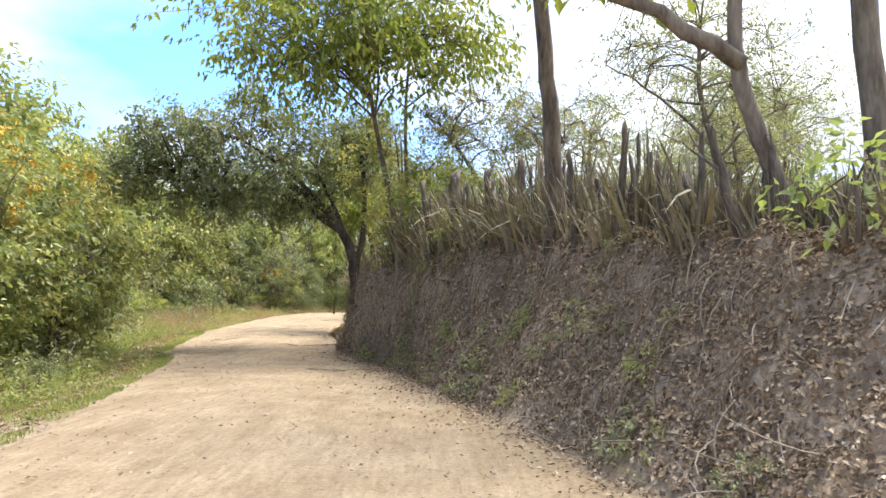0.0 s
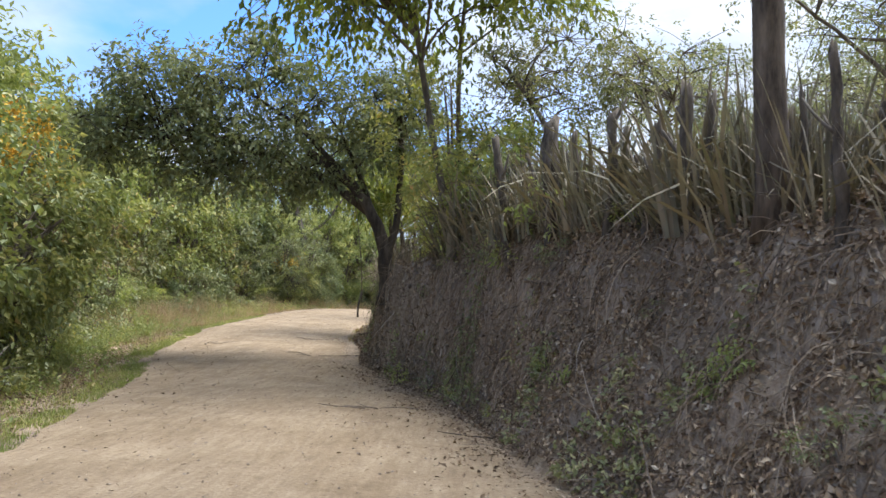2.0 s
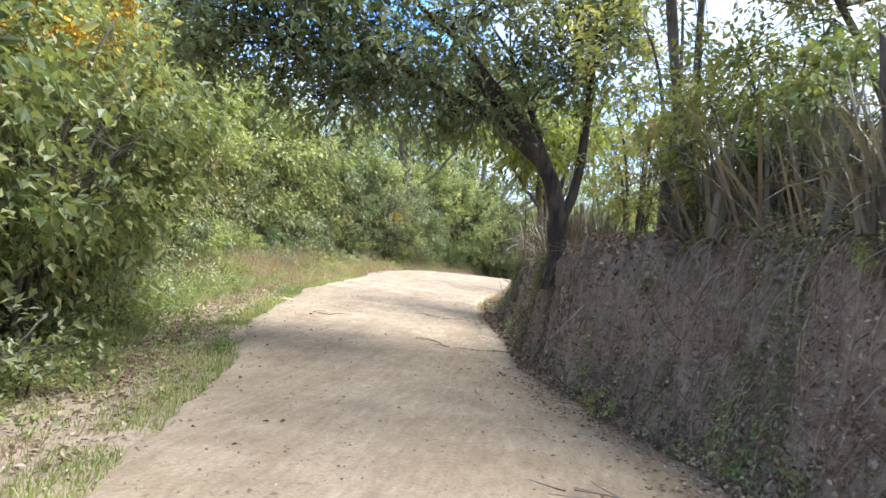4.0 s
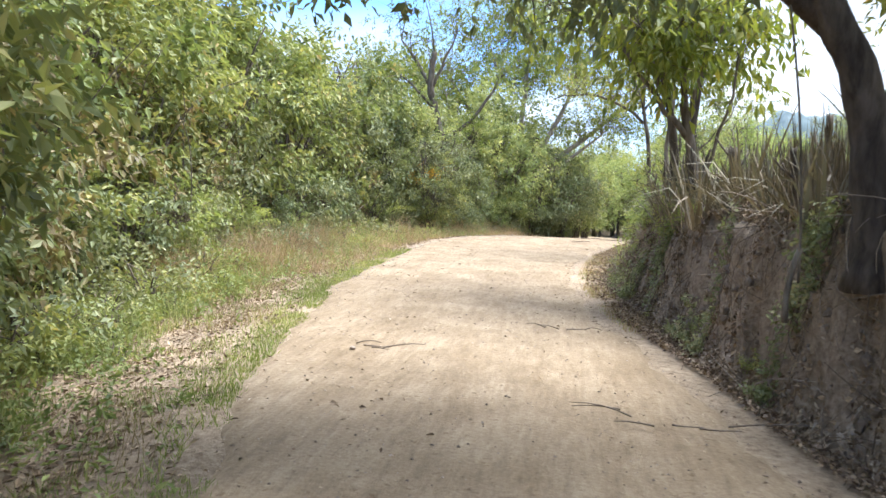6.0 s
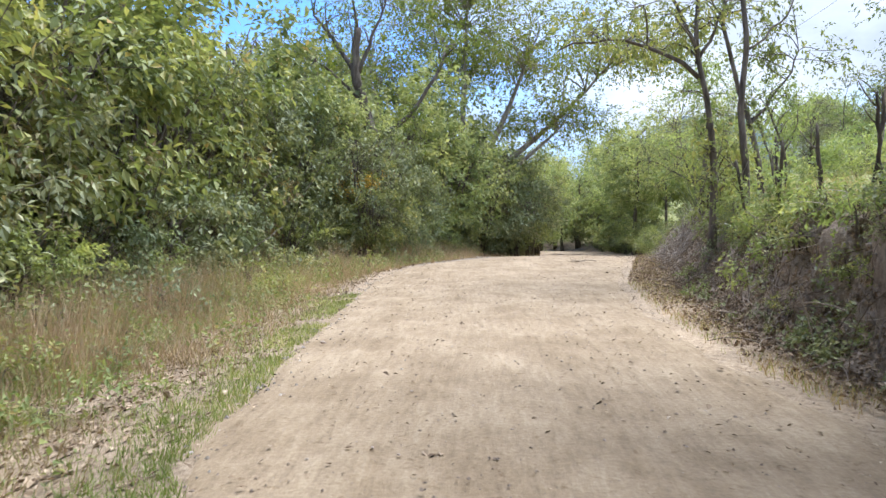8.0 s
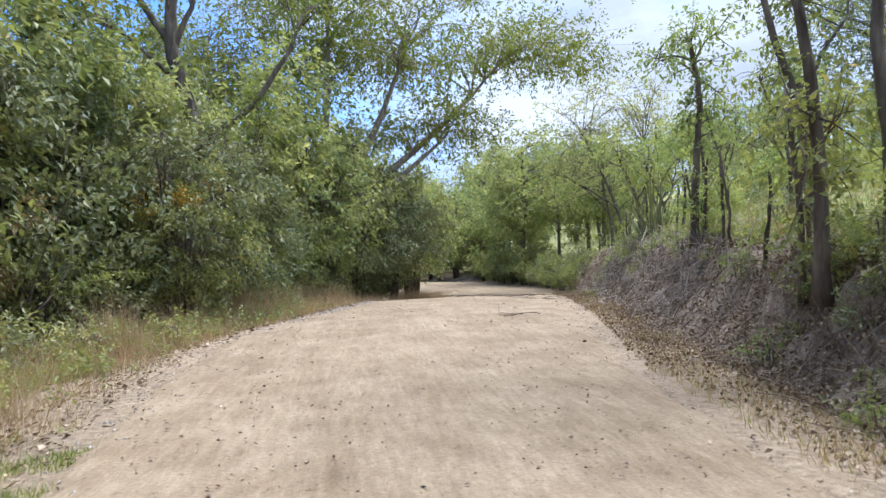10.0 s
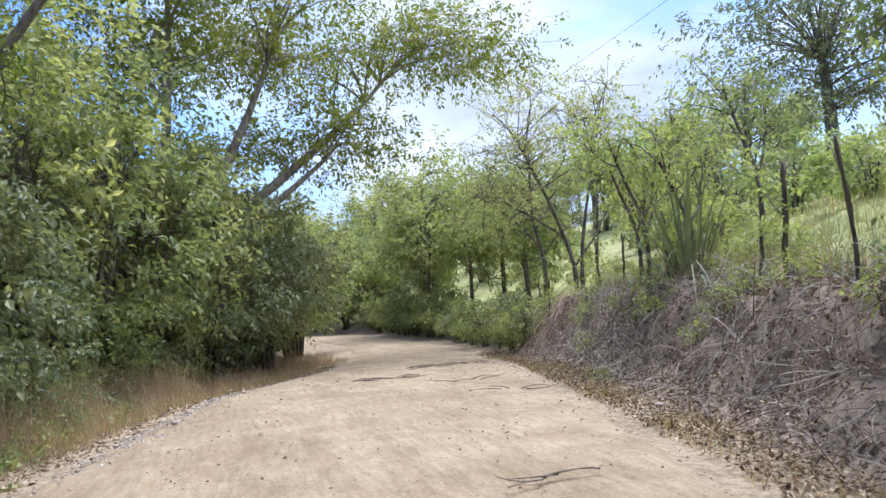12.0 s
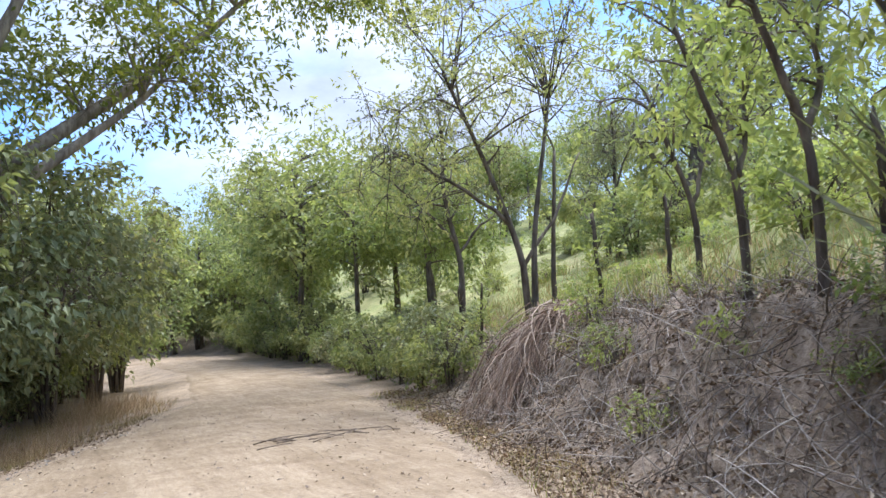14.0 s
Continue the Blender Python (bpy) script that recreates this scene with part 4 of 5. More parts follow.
tree("tree", (1.6, 15.6, ground_z(1.6, 15.6) - 0.1), [([(0, 0, 0), (-0.2, 0, 1.0), (-0.9, -0.2, 2.3), (-1.6, -0.4, 3.2)], 0.07, 0.03), ([(0.1, 0, 0), (0.4, 0, 1.4), (1.2, 0, 2.8)], 0.06, 0.025)],
     [((-1.3, -0.3, 3.0), (1.7, 1.4, 0.8)), ((1.2, 0, 3.0), (1.7, 1.4, 0.8)), ((0, 0, 3.6), (1.4, 1.4, 0.7))], "airy small-leaved tree behind the stakes", LEAF_DUSTY, seed=20, leaf=0.08, per=9, branches=40, twigs=950)
AIRY = tree("tree", (5.2, 13.0, ground_z(5.2, 13) - 0.1), [([(0, 0, 0), (0.1, 0, 1.6), (-0.3, 0, 3.2), (-0.2, 0, 4.4)], 0.08, 0.03)],
     [((-0.4, 0, 3.8), (2.2, 1.8, 0.9)), ((0.8, 0, 2.8), (1.5, 1.3, 0.6)), ((-0.6, 0, 4.8), (1.6, 1.4, 0.6))], "feathery sparse acacia-like tree in the pasture", LEAF_DUSTY, seed=22, leaf=0.08, per=9, branches=44, twigs=760,
     limbs=[((0.0, 0, 2.0), (-2.0, 0, 3.6), (0, 0, 0.2), 0.035, 0.012), ((0.0, 0, 1.8), (1.8, 0, 3.0), (0, 0, 0.2), 0.035, 0.012)])

# ---- the right bank: sword-leaved hedge, stakes, litter ----


def sword_plant(m, seed, n, length, label, mat=SWORD, width=0.045, spread=1.0, name="sword_leaf_plant", group="sword-leaved hedge on the bank"):
    """A rosette of long stiff blades."""
    rng = np.random.default_rng(seed)
    ob = thing(name, m, label, "plant", group)
    tufts = [Soup() for _ in range(n if name == "agave" else 3)]
    for i in range(n):
        s = tufts[i % len(tufts)]
        th, lean = rng.uniform(0, 2 * np.pi), (rng.uniform(0.02, 0.42) if rng.random() < 0.75 else rng.uniform(0.4, 0.8)) * spread
        ln = length * rng.uniform(0.5, 1.1)
        out = np.array((math.cos(th), math.sin(th), 0))
        foot = out * rng.uniform(0.02, 0.28) + rng.normal(0, 0.05, 3) * (1, 1, 0)
        side = np.array((-math.sin(th), math.cos(th), 0)) + rng.normal(0, 0.25, 3)
        side /= np.linalg.norm(side)
        t = np.array((0, 0.3, 0.62, 0.86, 1.0))
        fold = rng.uniform(0.0, 0.3) if rng.random() < 0.72 else rng.uniform(0.7, 1.8)
        mid = foot + np.outer(t * ln * lean + fold * 0.35 * ln * t ** 3, out) + np.outer(t * ln * math.sqrt(max(0.15, 1 - min(lean, 0.95) ** 2)) - fold * 0.45 * ln * t ** 3, (0, 0, 1))
        w = width * rng.uniform(0.35, 1.1) * np.array((1.0, 0.95, 0.7, 0.4, 0.05))
        v = np.concatenate([mid - side * w[:, None] / 2, mid + side * w[:, None] / 2])
        s.add(v, [[k, k + 1, k + 6, k + 5] for k in range(4)])
    for s in tufts:
        k = "blade" if name == "agave" else "leaf_tuft"
        o = part(k, s.mesh(k, mat), ob)
        if name != "agave":
            tagged(o, kind="stuff")
    return ob


def fence_x(y):
    return at(Y_FOOT, y) + at(Y_RUN, y) + 0.12


SWORDS = []
for i, (n, ln) in enumerate([(46, 1.2), (40, 1.4), (54, 1.1), (36, 1.5)]):
    y = 6.0 + 3.1 * i
    x = fence_x(y) + 0.25
    SWORDS.append(sword_plant(pose(x, y, ground_z(x, y) - 0.05), 60 + i, n, ln, ["half-dry sword-leaved hedge plant on the bank", "tall half-dry sword-leaved hedge plant", "low brown sword-leaved hedge plant", "upright dry sword-leaved hedge plant"][i]))
rng1 = np.random.default_rng(12)
for row in range(3):
    y = 2.5 + 0.2 * row
    while y < 25.5:
        x = fence_x(y) + (0.0, 0.35, 0.8)[row] + rng1.uniform(-0.15, 0.15)
        if 15.3 < y < 19.6:
            y = 19.6
            continue
        copy_thing(SWORDS[int(rng1.choice([0, 0, 1, 2, 2, 3]))], pose(x, y, ground_z(x, y) - 0.05, rng1.uniform(-8, 8), rng1.uniform(-8, 8), rng1.uniform(0, 360)) @ Matrix.Scale(rng1.uniform(0.65, 1.0) * (0.66 if y < 6.6 else 0.9 if y < 8.6 else 1.18 if y < 15.3 else 1.0), 4))
        y += rng1.uniform(0.35, 0.9) * (0.75 if 6.6 < y < 15.3 else 1.0)


def fence_post(x, y, h, r, lean=0.0, seed=1, sprout=False):
    rng = np.random.default_rng(seed)
    ob = thing("fence_post", pose(x, y, ground_z(x, y) - 0.25, 0, lean, 0), "rough weathered branch stake of the pasture fence" if not sprout else "living fence stake with fresh leafy sprouts", "fence post", "stakes of the fence")
    k = 11
    t = np.linspace(0, 1, k)
    r = 0.72 * r
    pts = np.stack([rng.normal(0, 0.014, k).cumsum(), rng.normal(0, 0.014, k).cumsum(), t * (h + 0.25)], 1)
    s = Soup()
    s.tube(pts, r * (1.15 - 0.3 * t) * (1 + 0.2 * rng.uniform(-1, 1, k)), 8, 0.2, rng)
    s.v[-1][-8:, 2] += rng.uniform(-0.09, 0.05, 8)
    pole = part("stake", s.mesh("stake", STAKE_BARK, True), ob)
    for q in range(2 if not sprout else 3):
        i = int(rng.integers(5, 10))
        th = rng.uniform(0, 6.28)
        b = Soup()
        b.tube(curve_pts(pts[i], pts[i] + np.array((math.cos(th) * 0.16, math.sin(th) * 0.16, 0.22)) * rng.uniform(0.6, 1.4), (0, 0, -0.03), 4), np.linspace(r * 0.45, r * 0.2, 4), 6)
        part("branch_stub", b.mesh("branch_stub", DEAD_WOOD, True), pole)
    if sprout:
        c = Soup()
        st = pts[rng.integers(4, 9, 26)] + rng.normal(0, 0.12, (26, 3))
        c.add(*twig_leaves(st, rng.normal(0, 1, (26, 3)) + (0, 0, 0.6), rng.uniform(0.15, 0.35, 26), 8, 0.09, rng))
        tagged(part("sprout", c.mesh("sprout", LEAF_LIGHT), ob), kind="stuff")
    return ob


for i, (x, y, top, r, lean) in enumerate([(2.05, 6.93, 3.55, 0.055, 2), (2.66, 5.0, 3.1, 0.055, -17), (1.31, 9.43, 3.75, 0.085, -2), (0.83, 10.4, 3.8, 0.075, 3), (0.46, 11.5, 3.95, 0.13, -2), (0.02, 12.45, 3.95, 0.07, -7), (2.5, 5.8, 3.2, 0.05, 5), (1.72, 7.7, 3.5, 0.05, -4), (1.05, 9.9, 3.6, 0.06, 6), (0.62, 11.0, 3.7, 0.06, -5), (0.25, 12.0, 3.65, 0.05, 5),
                                         (-1.6, 21.4, 3.3, 0.05, 6), (-2.0, 23.2, 3.4, 0.05, -4)]):
    fence_post(x, y, top - ground_z(x, y), r, lean, 80 + i)
rngp = np.random.default_rng(77)
for i in range(31):
    y = 5.0 + i * 0.36 + rngp.uniform(-0.2, 0.2) if i < 24 else 20.0 + (i - 24) * 0.8
    fence_post(fence_x(y) + rngp.uniform(0.0, 0.35), y, rngp.uniform(0.7, 1.3), rngp.uniform(0.03, 0.065), rngp.uniform(-10, 10), 150 + i)
for i, (x, y, h, r, lean, sp) in enumerate([(-2.5, 27.6, 1.7, 0.04, -2, False), (-2.22, 28.42, 1.75, 0.045, 3, False), (-2.1, 29.72, 1.7, 0.05, -3, False), (-2.5, 30.3, 1.6, 0.04, 4, True), (-1.95, 31.6, 1.7, 0.045, 0, False), (-1.85, 33.0, 1.6, 0.045, -4, True),
                                           (-1.5, 36.3, 1.6, 0.045, 3, True), (-1.1, 37.6, 1.7, 0.04, -3, False), (-0.86, 38.3, 1.9, 0.05, -4, True), (-0.83, 39.1, 2.0, 0.05, 5, True), (-0.3, 40.6, 1.8, 0.045, -5, False), (0.12, 42.05, 1.9, 0.055, 3, True), (0.2, 42.6, 1.7, 0.04, 7, False),
                                           (0.9, 45.4, 1.7, 0.05, -3, True), (1.75, 48.6, 1.7, 0.045, 4, False), (2.1, 50.2, 1.8, 0.05, -4, True), (3.1, 55.5, 1.7, 0.05, 2, True), (4.0, 58.0, 1.7, 0.05, -2, False)]):
    fence_post(x, y, h * 0.74, 0.74 * r, lean, 120 + i, sp)

# the fan of long blades, the dry stalk heap and slim forked trees by the pasture
sword_plant(pose(0.6, 44.6, ground_z(0.6, 44.6) - 0.05), 71, 72, 2.0, "large fan of long green-grey sword leaves beside the fence", leaf_mat("grey_green_blades", [(0.0, (0.09, 0.105, 0.06)), (0.6, (0.16, 0.175, 0.10)), (1.0, (0.28, 0.265, 0.17))], 0.25, 0.6), 0.06, 1.35, "agave", "")
def stalk_heap(x, y, seed):
    """A sheaf of dry stalks that droops from the bank's top to its foot."""
    rng = np.random.default_rng(seed)
    z = ground_z(x, y)
    ob = thing("dry_stalk_heap", pose(x, y, z), "heap of dry brown stalks drooping over the bank", "dry stalks")
    for name, n, r in (("stalk_sheaf", 200, 0.009), ("fine_straw", 220, 0.005)):
        s = Soup()
        for k in range(n):
            a = np.array((rng.normal(0.1, 0.16), rng.normal(0, 0.2), rng.uniform(-0.05, 0.55)))
            ln = rng.uniform(0.5, 1.0)
            b = np.array((-1.1 * ln + rng.normal(0, 0.25), -0.25 + rng.normal(0, 0.5) * ln, 0.0))
            b[2] = ground_z(x + b[0], y + b[1]) - z + rng.uniform(0.02, 0.2)
            s.tube(curve_pts(a, b, (-0.1 + rng.normal(0, 0.12), rng.normal(0, 0.12), 0.22 * ln + rng.normal(0, 0.08)), 6), np.linspace(r, r * 0.5, 6), 4, cap=False)
        tagged(part(name, s.mesh(name, SHEAF), ob), kind="stuff")


SHEAF = plain_island("brown_dry_stalks", [(0.0, (0.16, 0.105, 0.07)), (0.5, (0.32, 0.225, 0.155)), (1.0, (0.48, 0.38, 0.28))])
stalk_heap(1.95, 51.0, 72)
for i, (x, y, h) in enumerate([(1.31, 47.1, 2.5), (0.75, 45.9, 2.4), (1.2, 45.3, 2.2), (1.6, 40.6, 2.6), (5.0, 50.5, 3.2), (2.6, 49.0, 2.4), (3.4, 46.4, 2.8)]):
    tree("tree", (x, y, ground_z(x, y) - 0.1), [([(0, 0, 0), (0.03, 0, h * 0.3), (-0.03, 0, h * 0.5), (-0.35, 0, h * 0.8), (-0.45, 0.1, h)], 0.042, 0.02)],
         [((-0.45, 0, h * 1.02), (0.8, 0.8, 0.55)), ((0.35, 0, h * 0.9), (0.7, 0.7, 0.5)), ((-0.1, 0, h * 0.65), (0.5, 0.5, 0.4))], "slim forked young tree at the pasture's edge", LEAF_LIGHT, seed=200 + i, leaf=0.12, per=8, branches=16, twigs=100,
         limbs=[((0.0, 0, h * 0.46), (0.4, 0.1, h * 0.95), (0.06, 0, -0.05), 0.03, 0.012)], group="young trees by the pasture")

# ---- pasture bushes and the woods behind the bend ----
FIELD = [shrub("pasture_bush", pose(6.5, 47.0, ground_z(6.5, 47)), 51, 1.3, 1.0, 190, 8, 0.13, LEAF_LIGHT, "bright yellow-green bush in the pasture", 6, 0.2, 0.6),
         shrub("pasture_bush", pose(9.0, 52.0, ground_z(9, 52)), 52, 2.2, 1.5, 240, 8, 0.16, LEAF_PALE, "broad pale-green bush in the pasture", 6, 0.3, 0.6)]
WOOD = [tree("tree", (7.5, 84.0, ground_z(7.5, 84) - 0.2), [([(0, 0, 0), (0.1, 0, 1.8), (-0.2, 0, 3.6), (0, 0, 5.6)], 0.13, 0.06)], [((0, 0, 5.0), (2.6, 2.4, 1.8)), ((0.8, 0, 3.4), (1.8, 1.8, 1.0))], "light green tree of the woods behind the bend", LEAF_LIGHT, seed=91, leaf=0.24, per=9, branches=24, twigs=420, group="trees of the woods"),
        tree("tree", (-3.0, 93.0, ground_z(-3, 93) - 0.2), [([(0, 0, 0), (-0.1, 0, 2.2), (0.2, 0, 4.4), (0.1, 0, 6.6)], 0.15, 0.07)], [((0, 0, 6.2), (3.0, 2.8, 2.0)), ((-0.8, 0, 4.0), (2.0, 2.0, 1.2))], "pale green tree of the woods behind the bend", LEAF_PALE, seed=92, leaf=0.25, per=9, branches=26, twigs=480, group="trees of the woods")]
rng2 = np.random.default_rng(14)
for i in range(70):
    y = rng2.uniform(36, 82)
    x = fence_x(y) + 4.0 + rng2.uniform(0, 1) * 32
    if y < 52 and x < fence_x(y) + 16 and i % 3:
        continue
    copy_thing(FIELD[int(rng2.random() < 0.25)], pose(x, y, ground_z(x, y) - 0.05, 0, 0, rng2.uniform(0, 360)) @ Matrix.Scale(rng2.uniform(0.3, 0.85), 4))
for i in range(42):
    y = rng2.uniform(38, 74)
    x = fence_x(y) + 1.2 + rng2.uniform(0, 1) ** 1.4 * 24
    copy_thing((FIELD[0], HERB, HERB2)[i % 3], pose(x, y, ground_z(x, y) - 0.05, 0, 0, rng2.uniform(0, 360)) @ Matrix.Scale(rng2.uniform(0.25, 0.5) * (1.0 if i % 3 == 0 else 2.4), 4))
for i in range(64):
    y = rng2.uniform(74, 125)
    x = rng2.uniform(-22, 42)
    yy = min(y, 110)
    if at(Y_LEFT, yy) - 2.5 < x < at(Y_RIGHT, yy) + 2.5 or (x > 11 and i % 2):
        continue
    copy_thing(WOOD[i % 2], pose(x, y, ground_z(x, yy) - 0.1, 0, 0, rng2.uniform(0, 360)) @ Matrix.Scale(rng2.uniform(0.75, 1.25), 4))
for i in range(4):
    y = rng2.uniform(64, 80)
    x = fence_x(y) + rng2.uniform(1.5, 26)
    copy_thing(WOOD[i % 2], pose(x, y, ground_z(x, y) - 0.1, 0, 0, rng2.uniform(0, 360)) @ Matrix.Scale(rng2.uniform(0.45, 0.8), 4))
for i in range(70):
    y = rng2.uniform(62, 112)
    x = rng2.uniform(-26, 34)
    if at(Y_LEFT, y) - 1.8 < x < at(Y_RIGHT, y) + 1.6 or (y < 84 and x < at(Y_LEFT, y)) or (x > 8 and y < 95 and i % 2):
        continue
    copy_thing((LOW[1], LOW[0], FIELD[1])[i % 3], pose(x, y, ground_z(x, y) - 0.1, 0, 0, rng2.uniform(0, 360)) @ Matrix.Scale(rng2.uniform(0.9, 1.6), 4))
for i, (x, y) in enumerate([(5.5, 63), (6.8, 66), (5.2, 69), (7.5, 71), (5.0, 75), (6.0, 79), (4.2, 83), (2.0, 87), (-1.0, 91), (3.8, 71.5)]):
    copy_thing(WOOD[i % 2], pose(x, y, ground_z(x, y) - 0.1, 0, 0, 40 * i) @ Matrix.Scale(0.75 + 0.06 * (i % 5), 4))
for i, y in enumerate(np.arange(55.5, 84, 0.95)):
    x = at(Y_FOOT, y) + 0.5 + 0.5 * math.sin(i * 2.9)
    copy_thing((FIELD[1], LOW[0], FIELD[1])[i % 3], pose(x, y, ground_z(x, y) - 0.1, 0, 0, 83 * i) @ Matrix.Scale((0.55 if y < 68 else 0.75) + 0.14 * math.sin(i * 1.3), 4))
for i, (x, y) in enumerate([(3.2, 84.5), (1.8, 87.0), (0.2, 90.0), (-1.5, 92.5), (-3.5, 95.0), (4.8, 87.5), (2.5, 91.5), (-5.5, 98.0), (0, 95), (-8, 101)]):
    copy_thing(TALL[(0, 2)[i % 2]], pose(x, y, ground_z(x, y) - 0.1, 0, 0, 61 * i) @ Matrix.Scale(0.95, 4))
copy_thing(FIELD[0], pose(4.0, 48.6, ground_z(4.0, 48.6) - 0.05, 0, 0, 20) @ Matrix.Scale(0.8, 4))
for i in range(46):
    y = rng2.uniform(53, 84)
    x = fence_x(y) + 4.5 + rng2.uniform(0, 1) * 30
    copy_thing((FIELD[1], FIELD[0], LOW[0])[i % 3], pose(x, y, ground_z(x, y) - 0.08, 0, 0, rng2.uniform(0, 360)) @ Matrix.Scale(rng2.uniform(0.5, 1.0), 4))
# airy trees and bushes behind the stakes by the first bend
for i, (x, y, k) in enumerate([(7.5, 17.5, 1.0), (4.0, 19.0, 0.9), (9.0, 24.0, 1.2), (2.5, 23.0, 0.85), (8.5, 28.0, 1.1), (5.2, 60.5, 1.2), (10.5, 60.5, 1.0), (17.0, 64.0, 1.2), (13.0, 28.0, 1.4)]):
    copy_thing(AIRY, pose(x, y, ground_z(x, y) - 0.1, 0, 0, 73 * i) @ Matrix.Scale(k, 4))
for i in range(18):
    y = rng2.uniform(8, 24)
    x = fence_x(y) + rng2.uniform(4, 22)
    copy_thing(FIELD[1], pose(x, y, ground_z(x, y) - 0.1, 0, 0, rng2.uniform(0, 360)) @ Matrix.Scale(rng2.uniform(0.7, 1.1), 4))

# ---- what lies on the ground ----


def sapling(x, y, k, i):
    copy_thing(SPRIG[i % 2], pose(x, y, ground_z(x, y) - 0.03, 0, 0, 77 * i) @ Matrix.Scale(0.62 * k, 4))


SPRIG = [shrub("sapling", pose(0.45, 11.6, ground_z(0.45, 11.6) - 0.03), 55, 0.45, 0.28, 26, 8, 0.10, LEAF_LIGHT, "small fresh green sapling on the earth bank", 3, 0.3, 0.4),
         shrub("sapling", pose(2.92, 3.8, ground_z(2.92, 3.8) - 0.03), 56, 0.6, 0.4, 34, 8, 0.1, LEAF_LIGHT, "leafy light-green sapling on the earth bank", 4, 0.4, 0.5)]
for i, (x, y, k) in enumerate([(-2.75, 27.4, 1.3), (-2.7, 28.2, 1.2), (-2.5, 29.2, 1.1), (-2.75, 30.4, 1.2), (-2.3, 31.5, 1.3), (-2.6, 25.6, 1.2), (-2.5, 23.6, 0.9), (-2.0, 33.4, 1.1), (-1.6, 36.6, 1.0), (-1.0, 39.6, 0.9), (-0.5, 42.8, 0.9), (0.3, 45.0, 1.0), (0.6, 46.6, 1.0), (0.2, 47.2, 0.8),
                               (0.9, 48.4, 1.0), (1.5, 49.6, 1.1), (-0.9, 44.6, 0.7), (-0.1, 44.3, 1.0), (-3.0, 32.2, 0.8), (-2.4, 34.6, 0.8), (1.2, 8.0, 0.7), (0.0, 12.4, 0.8), (0.4, 9.9, 0.6), (-1.5, 15.4, 0.8), (1.9, 5.2, 0.8)]):
    sapling(x, y, k, i)


# yellow-green weeds on the verge before the thicket
rngv = np.random.default_rng(93)
for i in range(84):
    y = rngv.uniform(7, 50)
    x = at(Y_LEFT, y) + (at(Y_HEDGE, y) - at(Y_LEFT, y)) * rngv.uniform(0.5, 0.95)
    copy_thing(HERB if i % 4 else HERB2, pose(x, y, ground_z(x, y) - 0.04, 0, 0, rngv.uniform(0, 360)) @ Matrix.Scale(rngv.uniform(0.3, 0.8), 4))
# weeds on the top and the face of the bank past the bend
rngb = np.random.default_rng(91)
for i in range(48):
    y = rngb.uniform(2.5, 17) if i < 28 else rngb.uniform(19, 30)
    x = at(Y_FOOT, y) + at(Y_RUN, y) * rngb.uniform(0.0, 1.0)
    copy_thing((HERB2, HERB, SPRIG[0])[i % 3], pose(x, y, ground_z(x, y) - 0.04, 0, -20, rngb.uniform(0, 360)) @ Matrix.Scale(rngb.uniform(0.18, 0.4), 4))
for i in range(95):
    y = rngb.uniform(26, 35) if i < 45 else rngb.uniform(36, 56)
    q = rngb.beta(2.2, 1.0) if i < 45 else rngb.uniform(0.5, 1.3)
    x = at(Y_FOOT, y) + at(Y_RUN, y) * (0.15 + 1.15 * q)
    copy_thing((HERB, HERB2, SPRIG[1])[i % 3], pose(x, y, ground_z(x, y) - 0.06, 0, -20, rngb.uniform(0, 360)) @ Matrix.Scale(rngb.uniform(0.3, 0.7) * (1.0 if i < 45 else 0.85), 4))


for i in range(46):
    y = rngb.uniform(23, 36)
    x = at(Y_FOOT, y) + at(Y_RUN, y) * rngb.uniform(0.8, 1.7)
    copy_thing(HERB if i % 4 else SPRIG[1], pose(x, y, ground_z(x, y) - 0.04, 0, -8, rngb.uniform(0, 360)) @ Matrix.Scale(rngb.uniform(0.3, 0.62), 4))


def creeper_spots(rng):
    while True:
        y = rng.uniform(4, 33) if rng.random() < 0.6 else rng.uniform(14, 27)
        q = rng.uniform(0.0, 1.15)
        x = at(Y_FOOT, y) + at(Y_RUN, y) * q
        if wob(x, y, 1.1, 81) + 0.4 * wob(x, y, 3.0, 82) > 0.22:
            return x, y


def tilt_at(x, y):
    e = 0.06
    return np.array((-(ground_z(x + e, y) - ground_z(x - e, y)) / (2 * e), -(ground_z(x, y + e) - ground_z(x, y - e)) / (2 * e), 1.0))


def litter(name, n, spots, size, mat, label, seed, lift=0.012, curl=0.35):
    rng = np.random.default_rng(seed)
    p, up = [], []
    while len(p) < n:
        x, y = spots(rng)
        p.append((x, y, ground_z(x, y) + lift))
        up.append(tilt_at(x, y))
    p, up = np.array(p), unit(np.array(up)) + rng.normal(0, curl, (n, 3))
    a = np.cross(unit(up), rng.normal(0, 1, (n, 3)))
    ln = size * rng.uniform(0.5, 1.3, n)
    s = Soup()
    s.add(*leaf_arrays(p, a, up, ln, ln * rng.uniform(0.4, 0.7, n)))
    tagged(new(name, s.mesh(name, mat)), label, "leaf litter", kind="stuff")


